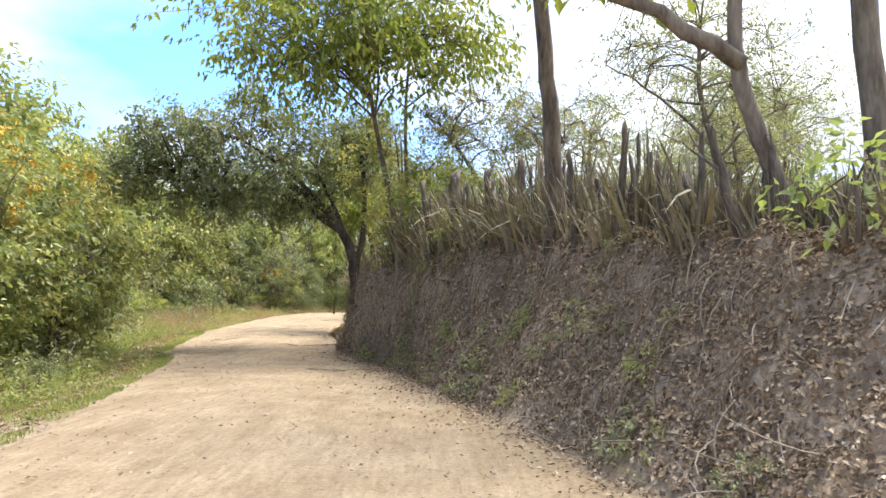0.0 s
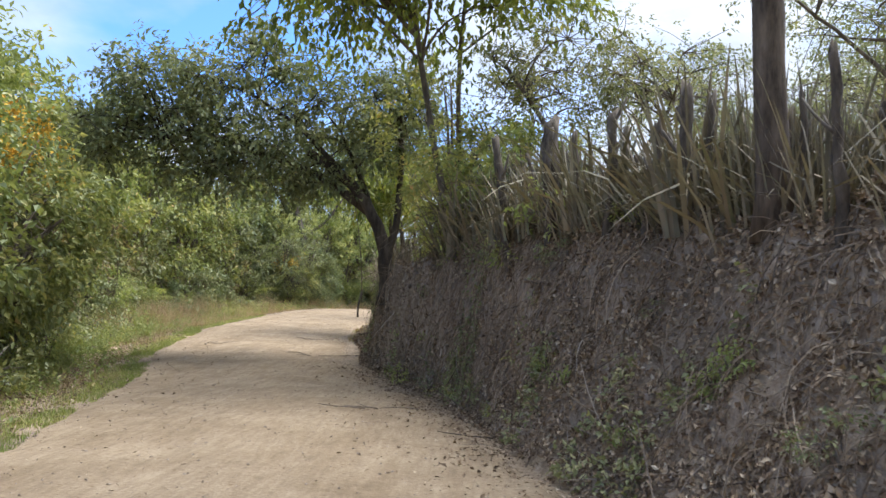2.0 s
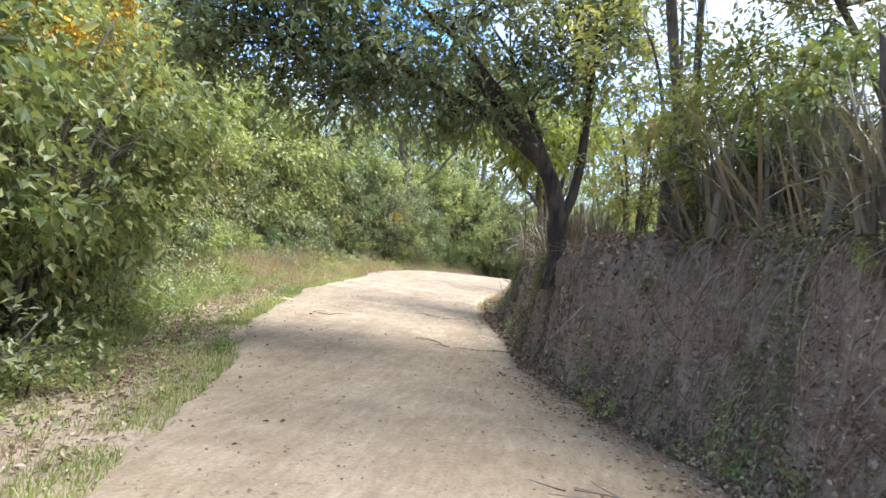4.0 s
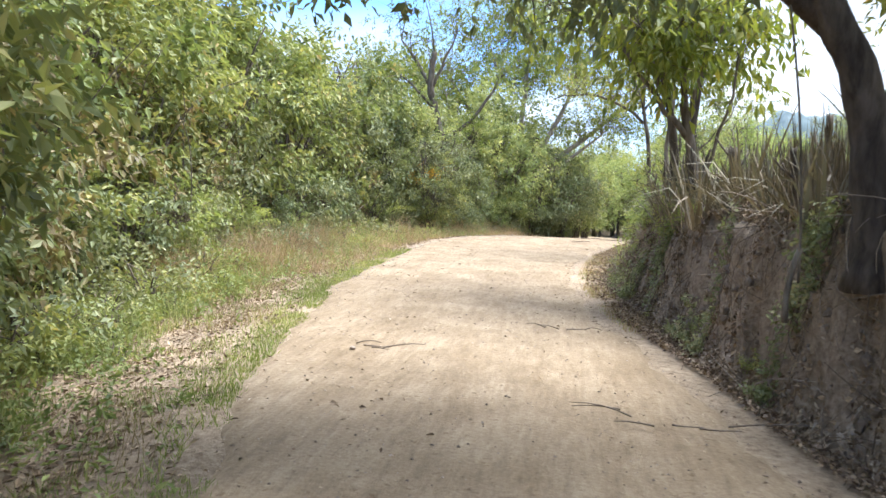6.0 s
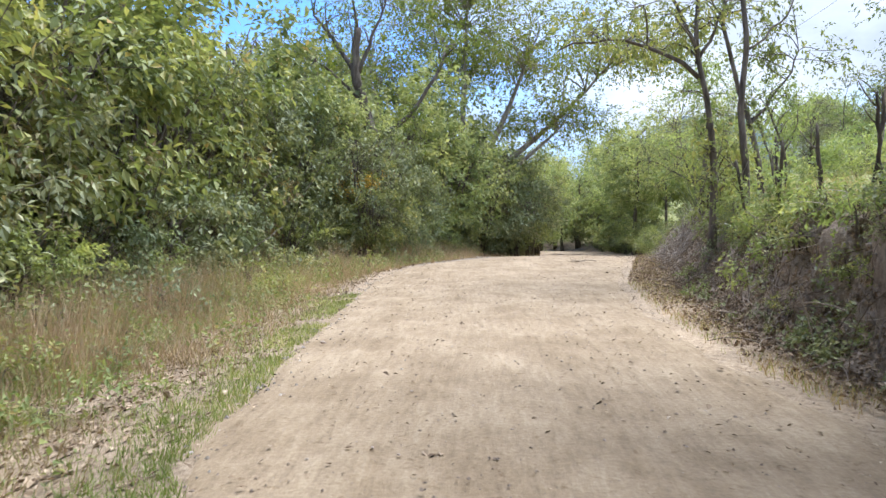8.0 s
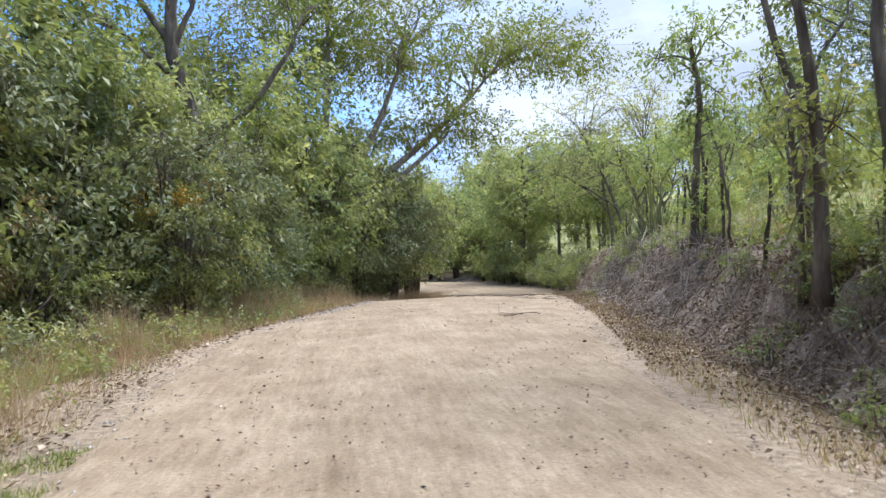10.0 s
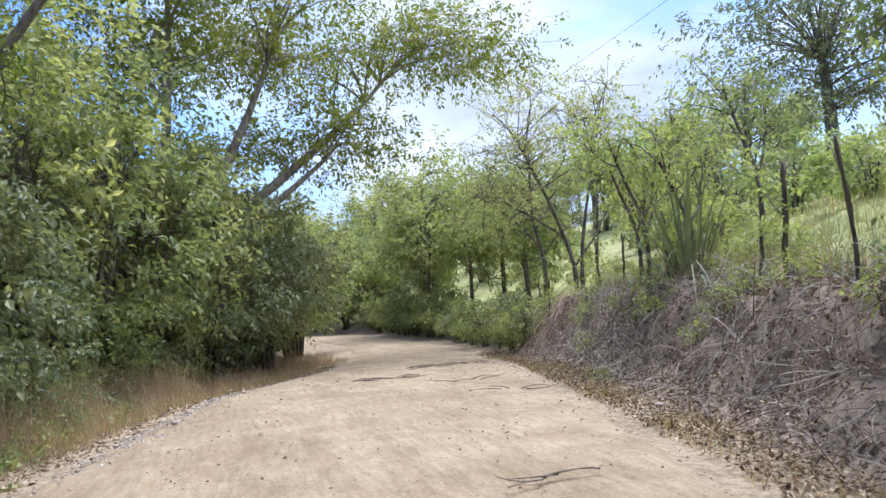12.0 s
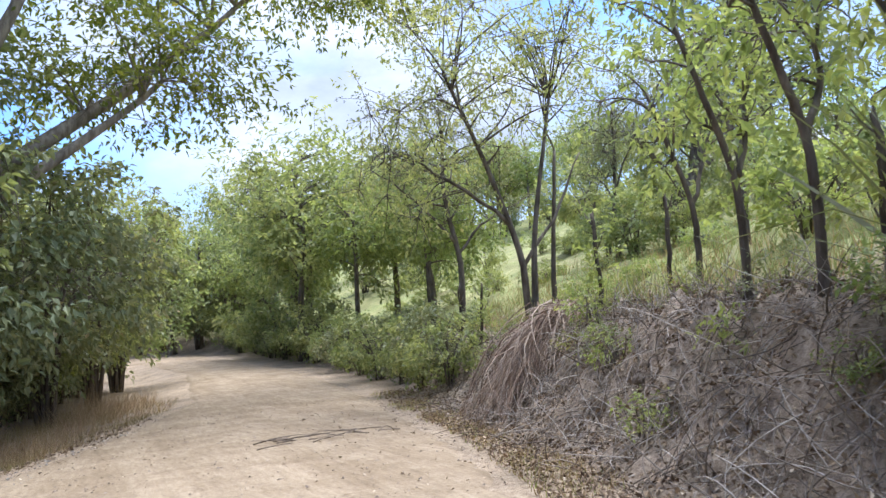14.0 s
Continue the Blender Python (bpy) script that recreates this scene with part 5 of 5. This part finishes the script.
def creepers(n, seed):
    """Small green leaves of low weeds that cling to the bank."""
    rng = np.random.default_rng(seed)
    s = Soup()
    p, w = [], []
    for _ in range(n):
        x, y = creeper_spots(rng)
        p.append((x, y, ground_z(x, y) + 0.01))
        w.append(unit(tilt_at(x, y)) + rng.normal(0, 0.5, 3))
    s.add(*twig_leaves(np.array(p), np.array(w), rng.uniform(0.06, 0.2, n), 7, 0.055, rng, 0.3, 0.6))
    tagged(new("bank_creepers", s.mesh("bank_creepers", LEAF_DUSTY)), "small dusty green weeds clinging to the bank", "weeds", kind="stuff")


creepers(1900, 340)


def verge_weeds():
    """Low yellow-green weeds between the verge and the thicket."""
    rng = np.random.default_rng(341)
    p, w = [], []
    while len(p) < 3000:
        y = rng.uniform(6, 46)
        x = at(Y_LEFT, y) + (at(Y_HEDGE, y) - at(Y_LEFT, y)) * rng.beta(3.0, 1.3)
        if wob(x, y, 0.9, 95) + 0.5 * wob(x, y, 2.6, 96) > 0.0:
            p.append((x, y, ground_z(x, y)))
            w.append(rng.normal(0, 0.35, 3) + np.array((0, 0, 1)))
    s = Soup()
    s.add(*twig_leaves(np.array(p), np.array(w), rng.uniform(0.12, 0.5, len(p)), 9, 0.07, rng, 0.2, 0.5))
    tagged(new("verge_weeds", s.mesh("verge_weeds", LEAF_YELLOW)), "low yellow-green weeds along the thicket's foot", "weeds", kind="stuff")


verge_weeds()


def bank_clods():
    """Clods of earth standing out of the bank's face."""
    rng = np.random.default_rng(342)
    s = Soup()
    bm = bmesh.new()
    bmesh.ops.create_icosphere(bm, subdivisions=1, radius=1.0)
    ball, tri = np.array([v.co for v in bm.verts]), [[v.index for v in f.verts] for f in bm.faces]
    bm.free()
    for _ in range(1100):
        y = rng.uniform(4, 50) if rng.random() < 0.5 else rng.uniform(13, 28)
        x = at(Y_FOOT, y) + at(Y_RUN, y) * rng.uniform(0.0, 1.0)
        r = 0.02 + 0.05 * rng.random() ** 2
        s.add(ball * rng.uniform(0.7, 1.25, (len(ball), 1)) * r * rng.uniform(0.6, 1.2, 3) + np.array((x, y, ground_z(x, y))), tri)
    tagged(new("earth_clods", s.mesh("earth_clods", EARTH)), "dark clods of earth in the bank's face", "earth clods", kind="stuff")


bank_clods()


def on_bank(rng):
    y = rng.uniform(1, 58) if rng.random() < 0.45 else rng.uniform(3, 25)
    return at(Y_RIGHT, y) + 0.25 + rng.uniform(0, 1) * (at(Y_FOOT, y) + at(Y_RUN, y) + 0.9 - at(Y_RIGHT, y) - 0.25), y


def on_left(rng):
    y = rng.uniform(4, 58)
    a, b = at(Y_LEFT, y), at(Y_HEDGE, y)
    return a + (b - a) * rng.uniform(0.05, 1.1), y


litter("leaf_litter", 66000, on_bank, 0.056, LITTER, "brown fallen leaves strewn over the bank", 301, 0.045, 0.6)
def near_bank(rng):
    y = rng.uniform(1.5, 13) if rng.random() < 0.62 else rng.uniform(35, 53)
    a = at(Y_RIGHT, y) + 0.1
    return a + rng.uniform(0, 1) * (at(Y_FOOT, y) + at(Y_RUN, y) + 0.5 - a), y


def road_apron(rng):
    y = rng.uniform(2, 17)
    return at(Y_RIGHT, y) + 0.35 - abs(rng.normal(0, 0.55)), y


litter("leaf_litter", 64000, near_bank, 0.046, LITTER, "thick brown leaf litter on the bank", 305, 0.045, 0.7)
def mid_bank(rng):
    y = rng.uniform(13, 36)
    a = at(Y_FOOT, y) - 0.12
    return a + rng.uniform(0, 1) * (at(Y_FOOT, y) + at(Y_RUN, y) + 0.5 - a), y


litter("leaf_litter", 30000, mid_bank, 0.055, PALE_LITTER, "pale dry leaves caught on the bank", 307, 0.06, 0.8)
litter("leaf_litter", 5000, road_apron, 0.045, LITTER, "brown leaves washed to the road's edge", 306, 0.045, 0.4)
def near_verge(rng):
    y = rng.uniform(13, 31)
    return at(Y_LEFT, y) + (at(Y_HEDGE, y) - at(Y_LEFT, y)) * rng.uniform(0.26, 0.8), y


litter("leaf_litter", 7000, near_verge, 0.06, VERGE_LITTER, "thick brown leaf litter on the sandy verge", 308, 0.02, 0.5)
litter("leaf_litter", 22000, on_left, 0.07, VERGE_LITTER, "brown fallen leaves on the verge", 302)


def blades(name, n, spots, h, w, mat, label, seed, lean=0.35, cat="grass"):
    rng = np.random.default_rng(seed)
    v = np.zeros((n * 3, 3))
    for i in range(n):
        x, y, k = spots(rng)
        z = ground_z(x, y) - 0.02
        th = rng.uniform(0, 6.283)
        hh, ww = h * k * rng.uniform(0.45, 1.2), w * rng.uniform(0.6, 1.3)
        d = rng.normal(0, lean, 2) * hh
        v[3 * i] = (x - math.cos(th) * ww / 2, y - math.sin(th) * ww / 2, z)
        v[3 * i + 1] = (x + math.cos(th) * ww / 2, y + math.sin(th) * ww / 2, z)
        v[3 * i + 2] = (x + d[0], y + d[1], z + hh)
    me = mesh_of(name, v, np.arange(n * 3).reshape(-1, 3), mat)
    tagged(new(name, me), label, cat, kind="stuff")


def strip_left(rng):
    y = rng.uniform(3, 33)
    while wob(0, y, 0.55, 12) + 0.5 * wob(0, y, 1.9, 13) < -0.32 + 0.2 * rng.random():
        y = rng.uniform(3, 33)
    d = abs(rng.normal(0, 0.36)) - 0.08 - 0.12 * wob(0, y, 2.2, 17)
    k = 0.6 + 0.6 * rng.random()
    return at(Y_LEFT, y) - d - 0.05 + 0.12 * wob(0, y, 0.8, 5), y, k


def verge_dry(rng):
    while True:
        y = rng.uniform(5, 62)
        a, b = at(Y_LEFT, y), at(Y_HEDGE, y)
        q = rng.beta(1.6, 1.2)
        x = a - 0.25 + (b + 0.2 - a) * q
        if wob(x, y, 0.9, 21) + 0.35 * wob(x, y, 2.5, 22) > 0.02 + (0.08 if y < 22 else 0.0) - 0.3 * (q > 0.7) - 0.2 * (y > 30):
            return x, y, 0.55 + 0.6 * q


def verge_green(rng):
    while True:
        y = rng.uniform(4, 40)
        a, b = at(Y_LEFT, y), at(Y_HEDGE, y)
        q = rng.uniform(0.5, 1.05)
        x = a + (b - a) * q
        if wob(x, y, 0.8, 31) > 0.0:
            return x, y, 0.7 + 0.5 * q


def strip_right(rng):
    y = rng.uniform(22, 58)
    while wob(0, y, 0.7, 44) + 0.5 * wob(0, y, 2.4, 45) < -0.25 + 0.3 * rng.random():
        y = rng.uniform(22, 58)
    a, b = at(Y_RIGHT, y), at(Y_FOOT, y)
    return a + (b - a) * rng.beta(1.3, 1.3) + 0.1, y, 0.5 + 0.7 * rng.random()


def plume_spots(rng):
    while True:
        y = rng.uniform(24, 52)
        a, b = at(Y_LEFT, y), at(Y_HEDGE, y)
        x = a + (b - a) * rng.uniform(0.55, 1.05)
        if wob(x, y, 0.6, 71) > 0.05:
            return x, y, 0.8 + 0.4 * rng.random()


def field_grass(rng):
    y = rng.uniform(26, 64)
    x = fence_x(y) + 0.3 + rng.uniform(0, 1) ** 2 * 16
    return x, y, 0.8 + 0.6 * rng.random()


def field_front(rng):
    y = rng.uniform(4, 26)
    return fence_x(y) + rng.uniform(0.8, 7), y, 1.0


blades("grass_strip", 27000, strip_left, 0.09, 0.011, STRIP_GRASS, "short green grass along the road's edge", 311)
blades("dry_grass", 36000, verge_dry, 0.27, 0.009, DRY_GRASS, "tall dry reddish-brown grass on the verge", 312, 0.3)
def tuft_spots(rng):
    while True:
        y = rng.uniform(4, 34)
        x = at(Y_LEFT, y) + (at(Y_HEDGE, y) - at(Y_LEFT, y)) * rng.uniform(0.08, 0.95)
        if wob(x, y, 2.2, 91) + 0.5 * wob(x, y, 5.0, 92) > 0.2:
            return x, y, 0.6 + 0.6 * rng.random()


blades("grass_tufts", 12000, tuft_spots, 0.12, 0.012, STRIP_GRASS, "low yellow-green grass tufts on the verge", 325, 0.5)
blades("weeds", 9000, verge_green, 0.3, 0.02, GREEN_GRASS, "green weeds before the thicket", 313, 0.4, "weeds")
def verge_red(rng):
    while True:
        y = rng.uniform(24, 64)
        a, b = at(Y_LEFT, y), at(Y_HEDGE, y)
        q = rng.beta(2.0, 1.4)
        x = a - 0.3 + (b + 0.3 - a) * q
        if wob(x, y, 0.7, 41) > -0.05:
            return x, y, 0.6 + 0.6 * q


blades("reddish_grass", 15000, verge_red, 0.6, 0.008, RED_GRASS, "feathery reddish dry grass before the thicket", 317, 0.45)
blades("grass_plumes", 9500, plume_spots, 0.9, 0.008, RED_GRASS, "tall feathery pinkish dry grass at the thicket", 320, 0.3)
blades("edge_grass", 5000, strip_right, 0.1, 0.01, STRIP_GRASS, "yellow-green grass at the road's inner edge", 321)
blades("verge_grass", 6500, strip_right, 0.16, 0.01, DRY_GRASS, "yellowing grass between road and bank", 314)
blades("pasture_grass", 16000, field_grass, 0.3, 0.018, GREEN_GRASS, "rough green pasture grass behind the fence", 315)
def hedge_stalks(rng):
    y = rng.uniform(3, 15.4) if rng.random() < 0.72 else rng.uniform(19.4, 25.5)
    return fence_x(y) + 0.12 + abs(rng.normal(0, 0.5)), y, (0.7 + 0.5 * wob(0, y, 0.6, 61)) * (0.65 if y < 6.6 else 1.0)


blades("dry_hedge_stalks", 12000, hedge_stalks, 1.15, 0.03, STALK, "upright dry stalks between the stakes on the bank", 318, 0.12, "stalks")
blades("dry_field_grass", 15000, field_grass, 0.36, 0.012, DRY_GRASS, "dry tan grass mixed through the pasture", 319)
blades("dry_pasture_grass", 9000, field_front, 0.6, 0.014, DRY_GRASS, "dry grass behind the hedge of sword leaves", 316)


def twig_tangle(name, n, spots, label, seed, length=0.6, r=0.006, mat=TWIG):
    rng = np.random.default_rng(seed)
    s = Soup()
    for i in range(n):
        x, y = spots(rng)
        ln = length * rng.uniform(0.3, 1.4)
        up = unit(tilt_at(x, y))
        d = np.cross(up, rng.normal(0, 1, 3))
        d = unit(d + up * rng.uniform(-0.1, 0.45))
        a = np.array((x, y, ground_z(x, y) + 0.02))
        rr = r * rng.uniform(0.6, 1.6)
        s.tube(curve_pts(a, a + d * ln, rng.normal(0, 0.06, 3) * ln + up * 0.05 * ln, 5), np.linspace(rr, rr * 0.5, 5), 4, cap=False)
    tagged(new(name, s.mesh(name, mat)), label, "twigs", kind="stuff")


def brush_spots(rng):
    y = rng.uniform(38, 52)
    return at(Y_FOOT, y) + rng.uniform(0.1, 1.0) * (at(Y_RUN, y) + 0.7), y


def bank_spots(rng):
    y = rng.uniform(3, 56)
    return at(Y_FOOT, y) + rng.uniform(-0.1, 1.15) * at(Y_RUN, y), y


twig_tangle("dead_twigs", 3200, bank_spots, "dry twigs and stalks caught on the bank", 321, 0.5, 0.0045)
def hanging_stalks():
    """Dry stalks and roots that hang down the bank."""
    rng = np.random.default_rng(323)
    s = Soup()
    for i in range(2000):
        y = rng.uniform(4, 15) if rng.random() < 0.7 else rng.uniform(15, 52)
        x = at(Y_FOOT, y) + at(Y_RUN, y) * rng.uniform(0.35, 1.25)
        a = np.array((x, y, ground_z(x, y) + 0.03))
        ln = rng.uniform(0.2, 0.75)
        e = np.array((x - ln * rng.uniform(0.2, 0.6), y + rng.normal(0, 0.3) * ln, 0))
        e[2] = max(ground_z(e[0], e[1]) + 0.03, a[2] - ln)
        rr = rng.uniform(0.002, 0.006)
        s.tube(curve_pts(a, e, np.array((-0.1 * ln, 0, 0.16 * ln)) + rng.normal(0, 0.03, 3), 5), np.linspace(rr, rr * 0.5, 5), 3, cap=False)
    tagged(new("hanging_stalks", s.mesh("hanging_stalks", STRAW)), "dry stalks and roots hanging down the bank", "stalks", kind="stuff")


hanging_stalks()
twig_tangle("brushwood", 3200, brush_spots, "tangle of grey dead brushwood on the bank", 322, 0.48, 0.004, GREY_TWIG)


def road_twigs(x, y, n, spread, seed, label):
    rng = np.random.default_rng(seed)
    ob = thing("fallen_branch", pose(x, y, at(Y_Z, y) + 0.04), label, "branch")
    for i in range(n):
        a = np.array((rng.uniform(-1, 1) * spread[0], rng.uniform(-1, 1) * spread[1], 0.012))
        th = rng.normal(0, 0.35) + (math.pi if rng.random() < 0.5 else 0)
        b = a + np.array((math.cos(th), math.sin(th), rng.uniform(0.0, 0.12))) * rng.uniform(0.2, 0.55)
        s = Soup()
        s.tube(curve_pts(a, b, rng.normal(0, 0.015, 3) + (0, 0, 0.01), 5), np.linspace(0.008, 0.003, 5), 5, 0.1, rng)
        part("twig", s.mesh("twig", TWIG, True), ob)
    return ob


road_twigs(-6.1, 20.3, 4, (0.25, 0.12), 401, "small broken twig lying on the dirt road")
road_twigs(-4.25, 22.1, 5, (0.4, 0.15), 402, "bent dry stick at the road's edge")
road_twigs(-3.3, 47.5, 14, (0.45, 0.12), 403, "broken bundle of dry twigs on the road")
road_twigs(-0.9, 51.6, 22, (1.2, 0.3), 404, "swath of dry branches across the road")
road_twigs(-2.35, 44.4, 4, (0.2, 0.15), 405, "small dry twig on the road")
road_twigs(-2.35, 46.15, 5, (0.25, 0.12), 406, "thin forked twig on the road")
road_twigs(-3.6, 39.8, 6, (0.35, 0.12), 407, "dry twigs lying on the road")
road_twigs(-1.6, 12.2, 6, (0.6, 0.2), 408, "dry twigs on the road below the bank")
road_twigs(-3.2, 18.6, 7, (0.6, 0.3), 409, "dry twigs under the leaning tree")


def stone(x, y, r, seed, label="small rough stone lying on the dirt road"):
    rng = np.random.default_rng(seed)
    bm = bmesh.new()
    bmesh.ops.create_icosphere(bm, subdivisions=2, radius=r)
    k = rng.normal(0, 1, (5, 3))
    for v in bm.verts:
        d = v.co.normalized()
        f = 1.0 + sum(-0.22 * max(0.0, d.dot(Vector(q).normalized()) - 0.55) for q in k) + 0.08 * noise.noise(v.co * (4 / r * 0.3))
        v.co = Vector((v.co.x * f * 1.2, v.co.y * f, v.co.z * f * 0.65))
    me = bpy.data.meshes.new("stone")
    bm.to_mesh(me)
    bm.free()
    me.materials.append(STONE)
    ob = new("stone", me)
    ob.matrix_basis = pose(x, y, at(Y_Z, y) + 0.03 + r * 0.35, 0, 0, rng.uniform(0, 360))
    tagged(ob, label, "stone", "stones on the road")


for i, (x, y, r) in enumerate([(-6.44, 44.5, 0.07), (-5.6, 47.85, 0.06), (-6.05, 47.0, 0.05), (-6.9, 43.2, 0.05), (-7.3, 40.6, 0.05), (-6.35, 45.6, 0.045), (-6.3, 20.2, 0.05), (-7.85, 27.85, 0.045), (-1.57, 6.8, 0.05), (-5.8, 49.0, 0.05), (-1.6, 42.0, 0.075), (-7.7, 39.3, 0.05), (-6.6, 46.2, 0.04)]):
    stone(x, y, 0.6 * r, 500 + i)


def road_pebbles():
    rng = np.random.default_rng(331)
    s = Soup()
    base = np.array([(1, 0, 0), (-0.5, 0.8, 0), (-0.5, -0.8, 0), (0.1, 0, 0.7), (0.3, 0.6, 0.35), (-0.6, 0.0, 0.4)])
    tri = [(0, 4, 3), (4, 1, 3), (1, 5, 3), (5, 2, 3), (2, 0, 3), (0, 1, 4), (1, 2, 5)]
    for i in range(7500):
        y = rng.uniform(3, 58)
        q = rng.beta(0.55, 0.55) if rng.random() < 0.6 else rng.random()
        a, b = at(Y_LEFT, y), at(Y_RIGHT, y)
        x = a + (b - a) * q
        r = 0.007 + 0.013 * rng.random() ** 3
        th = rng.uniform(0, 6.28)
        c, sn = math.cos(th), math.sin(th)
        v = base * r * rng.uniform(0.6, 1.3, 3)
        v = np.stack([v[:, 0] * c - v[:, 1] * sn + x, v[:, 0] * sn + v[:, 1] * c + y, v[:, 2] + at(Y_Z, y) + 0.05 * (1 - (2 * q - 1) ** 2) - 0.01], 1)
        s.add(v, tri)
    tagged(new("pebbles", s.mesh("pebbles", STONE)), "loose pebbles and clods on the dirt road", "pebbles", kind="stuff")


road_pebbles()


def edge_gravel():
    """Grey gravel pushed to the outer edge of the road."""
    rng = np.random.default_rng(332)
    s = Soup()
    base = np.array([(1, 0, 0), (-0.5, 0.8, 0), (-0.5, -0.8, 0), (0.1, 0, 0.7), (0.3, 0.6, 0.35), (-0.6, 0.0, 0.4)])
    tri = [(0, 4, 3), (4, 1, 3), (1, 5, 3), (5, 2, 3), (2, 0, 3), (0, 1, 4), (1, 2, 5)]
    for i in range(2600):
        y = rng.normal(45.5, 2.4) if i < 1500 else rng.uniform(24, 58)
        x = at(Y_LEFT, y) + abs(rng.normal(0.1, 0.42)) - 0.1
        r = 0.01 + 0.022 * rng.random() ** 2.5
        th = rng.uniform(0, 6.28)
        c, sn = math.cos(th), math.sin(th)
        v = base * r * rng.uniform(0.6, 1.3, 3)
        s.add(np.stack([v[:, 0] * c - v[:, 1] * sn + x, v[:, 0] * sn + v[:, 1] * c + y, v[:, 2] + at(Y_Z, y) - 0.008], 1), tri)
    tagged(new("gravel", s.mesh("gravel", GRAVEL)), "loose grey gravel along the road's outer edge", "gravel", kind="stuff")


edge_gravel()
litter("leaf_litter", 2200, lambda r: (lambda y: (at(Y_LEFT, y) + (at(Y_RIGHT, y) - at(Y_LEFT, y)) * r.beta(0.6, 0.6), y))(r.uniform(3, 56)), 0.035, LITTER, "brown leaf scraps strewn over the road", 304, 0.06, 0.3)
litter("leaf_litter", 900, lambda r: (lambda y: (at(Y_LEFT, y) + (at(Y_RIGHT, y) - at(Y_LEFT, y)) * r.beta(0.5, 0.45), y))(r.uniform(3, 56)), 0.055, PALE_LITTER, "scattered dry leaves on the road", 303, 0.06, 0.3)

# a vine hanging by the leaning tree, and a cable over the pasture
vine = Soup()
vine.tube(curve_pts((-2.9, 18.5, 4.2), (-2.62, 18.6, 1.95), (0.06, 0, 0), 8), np.linspace(0.007, 0.01, 8), 6)
vine.tube(curve_pts((-2.62, 18.6, 2.2), (-2.69, 18.6, 1.66), (-0.03, 0, 0), 6), np.linspace(0.02, 0.024, 6), 6)
tagged(new("hanging_vine", vine.mesh("hanging_vine", DEAD_WOOD, True)), "dark vine hanging beside the leaning tree", "vine")
wire = Soup()
wire.tube(curve_pts((14, 118, 18.0), (18, 20, 19.0), (0, 0, -0.8), 16), np.full(16, 0.012), 5)
tagged(new("overhead_cable", wire.mesh("overhead_cable", DEAD_WOOD, True)), "thin dark cable spanning above the pasture", "cable")
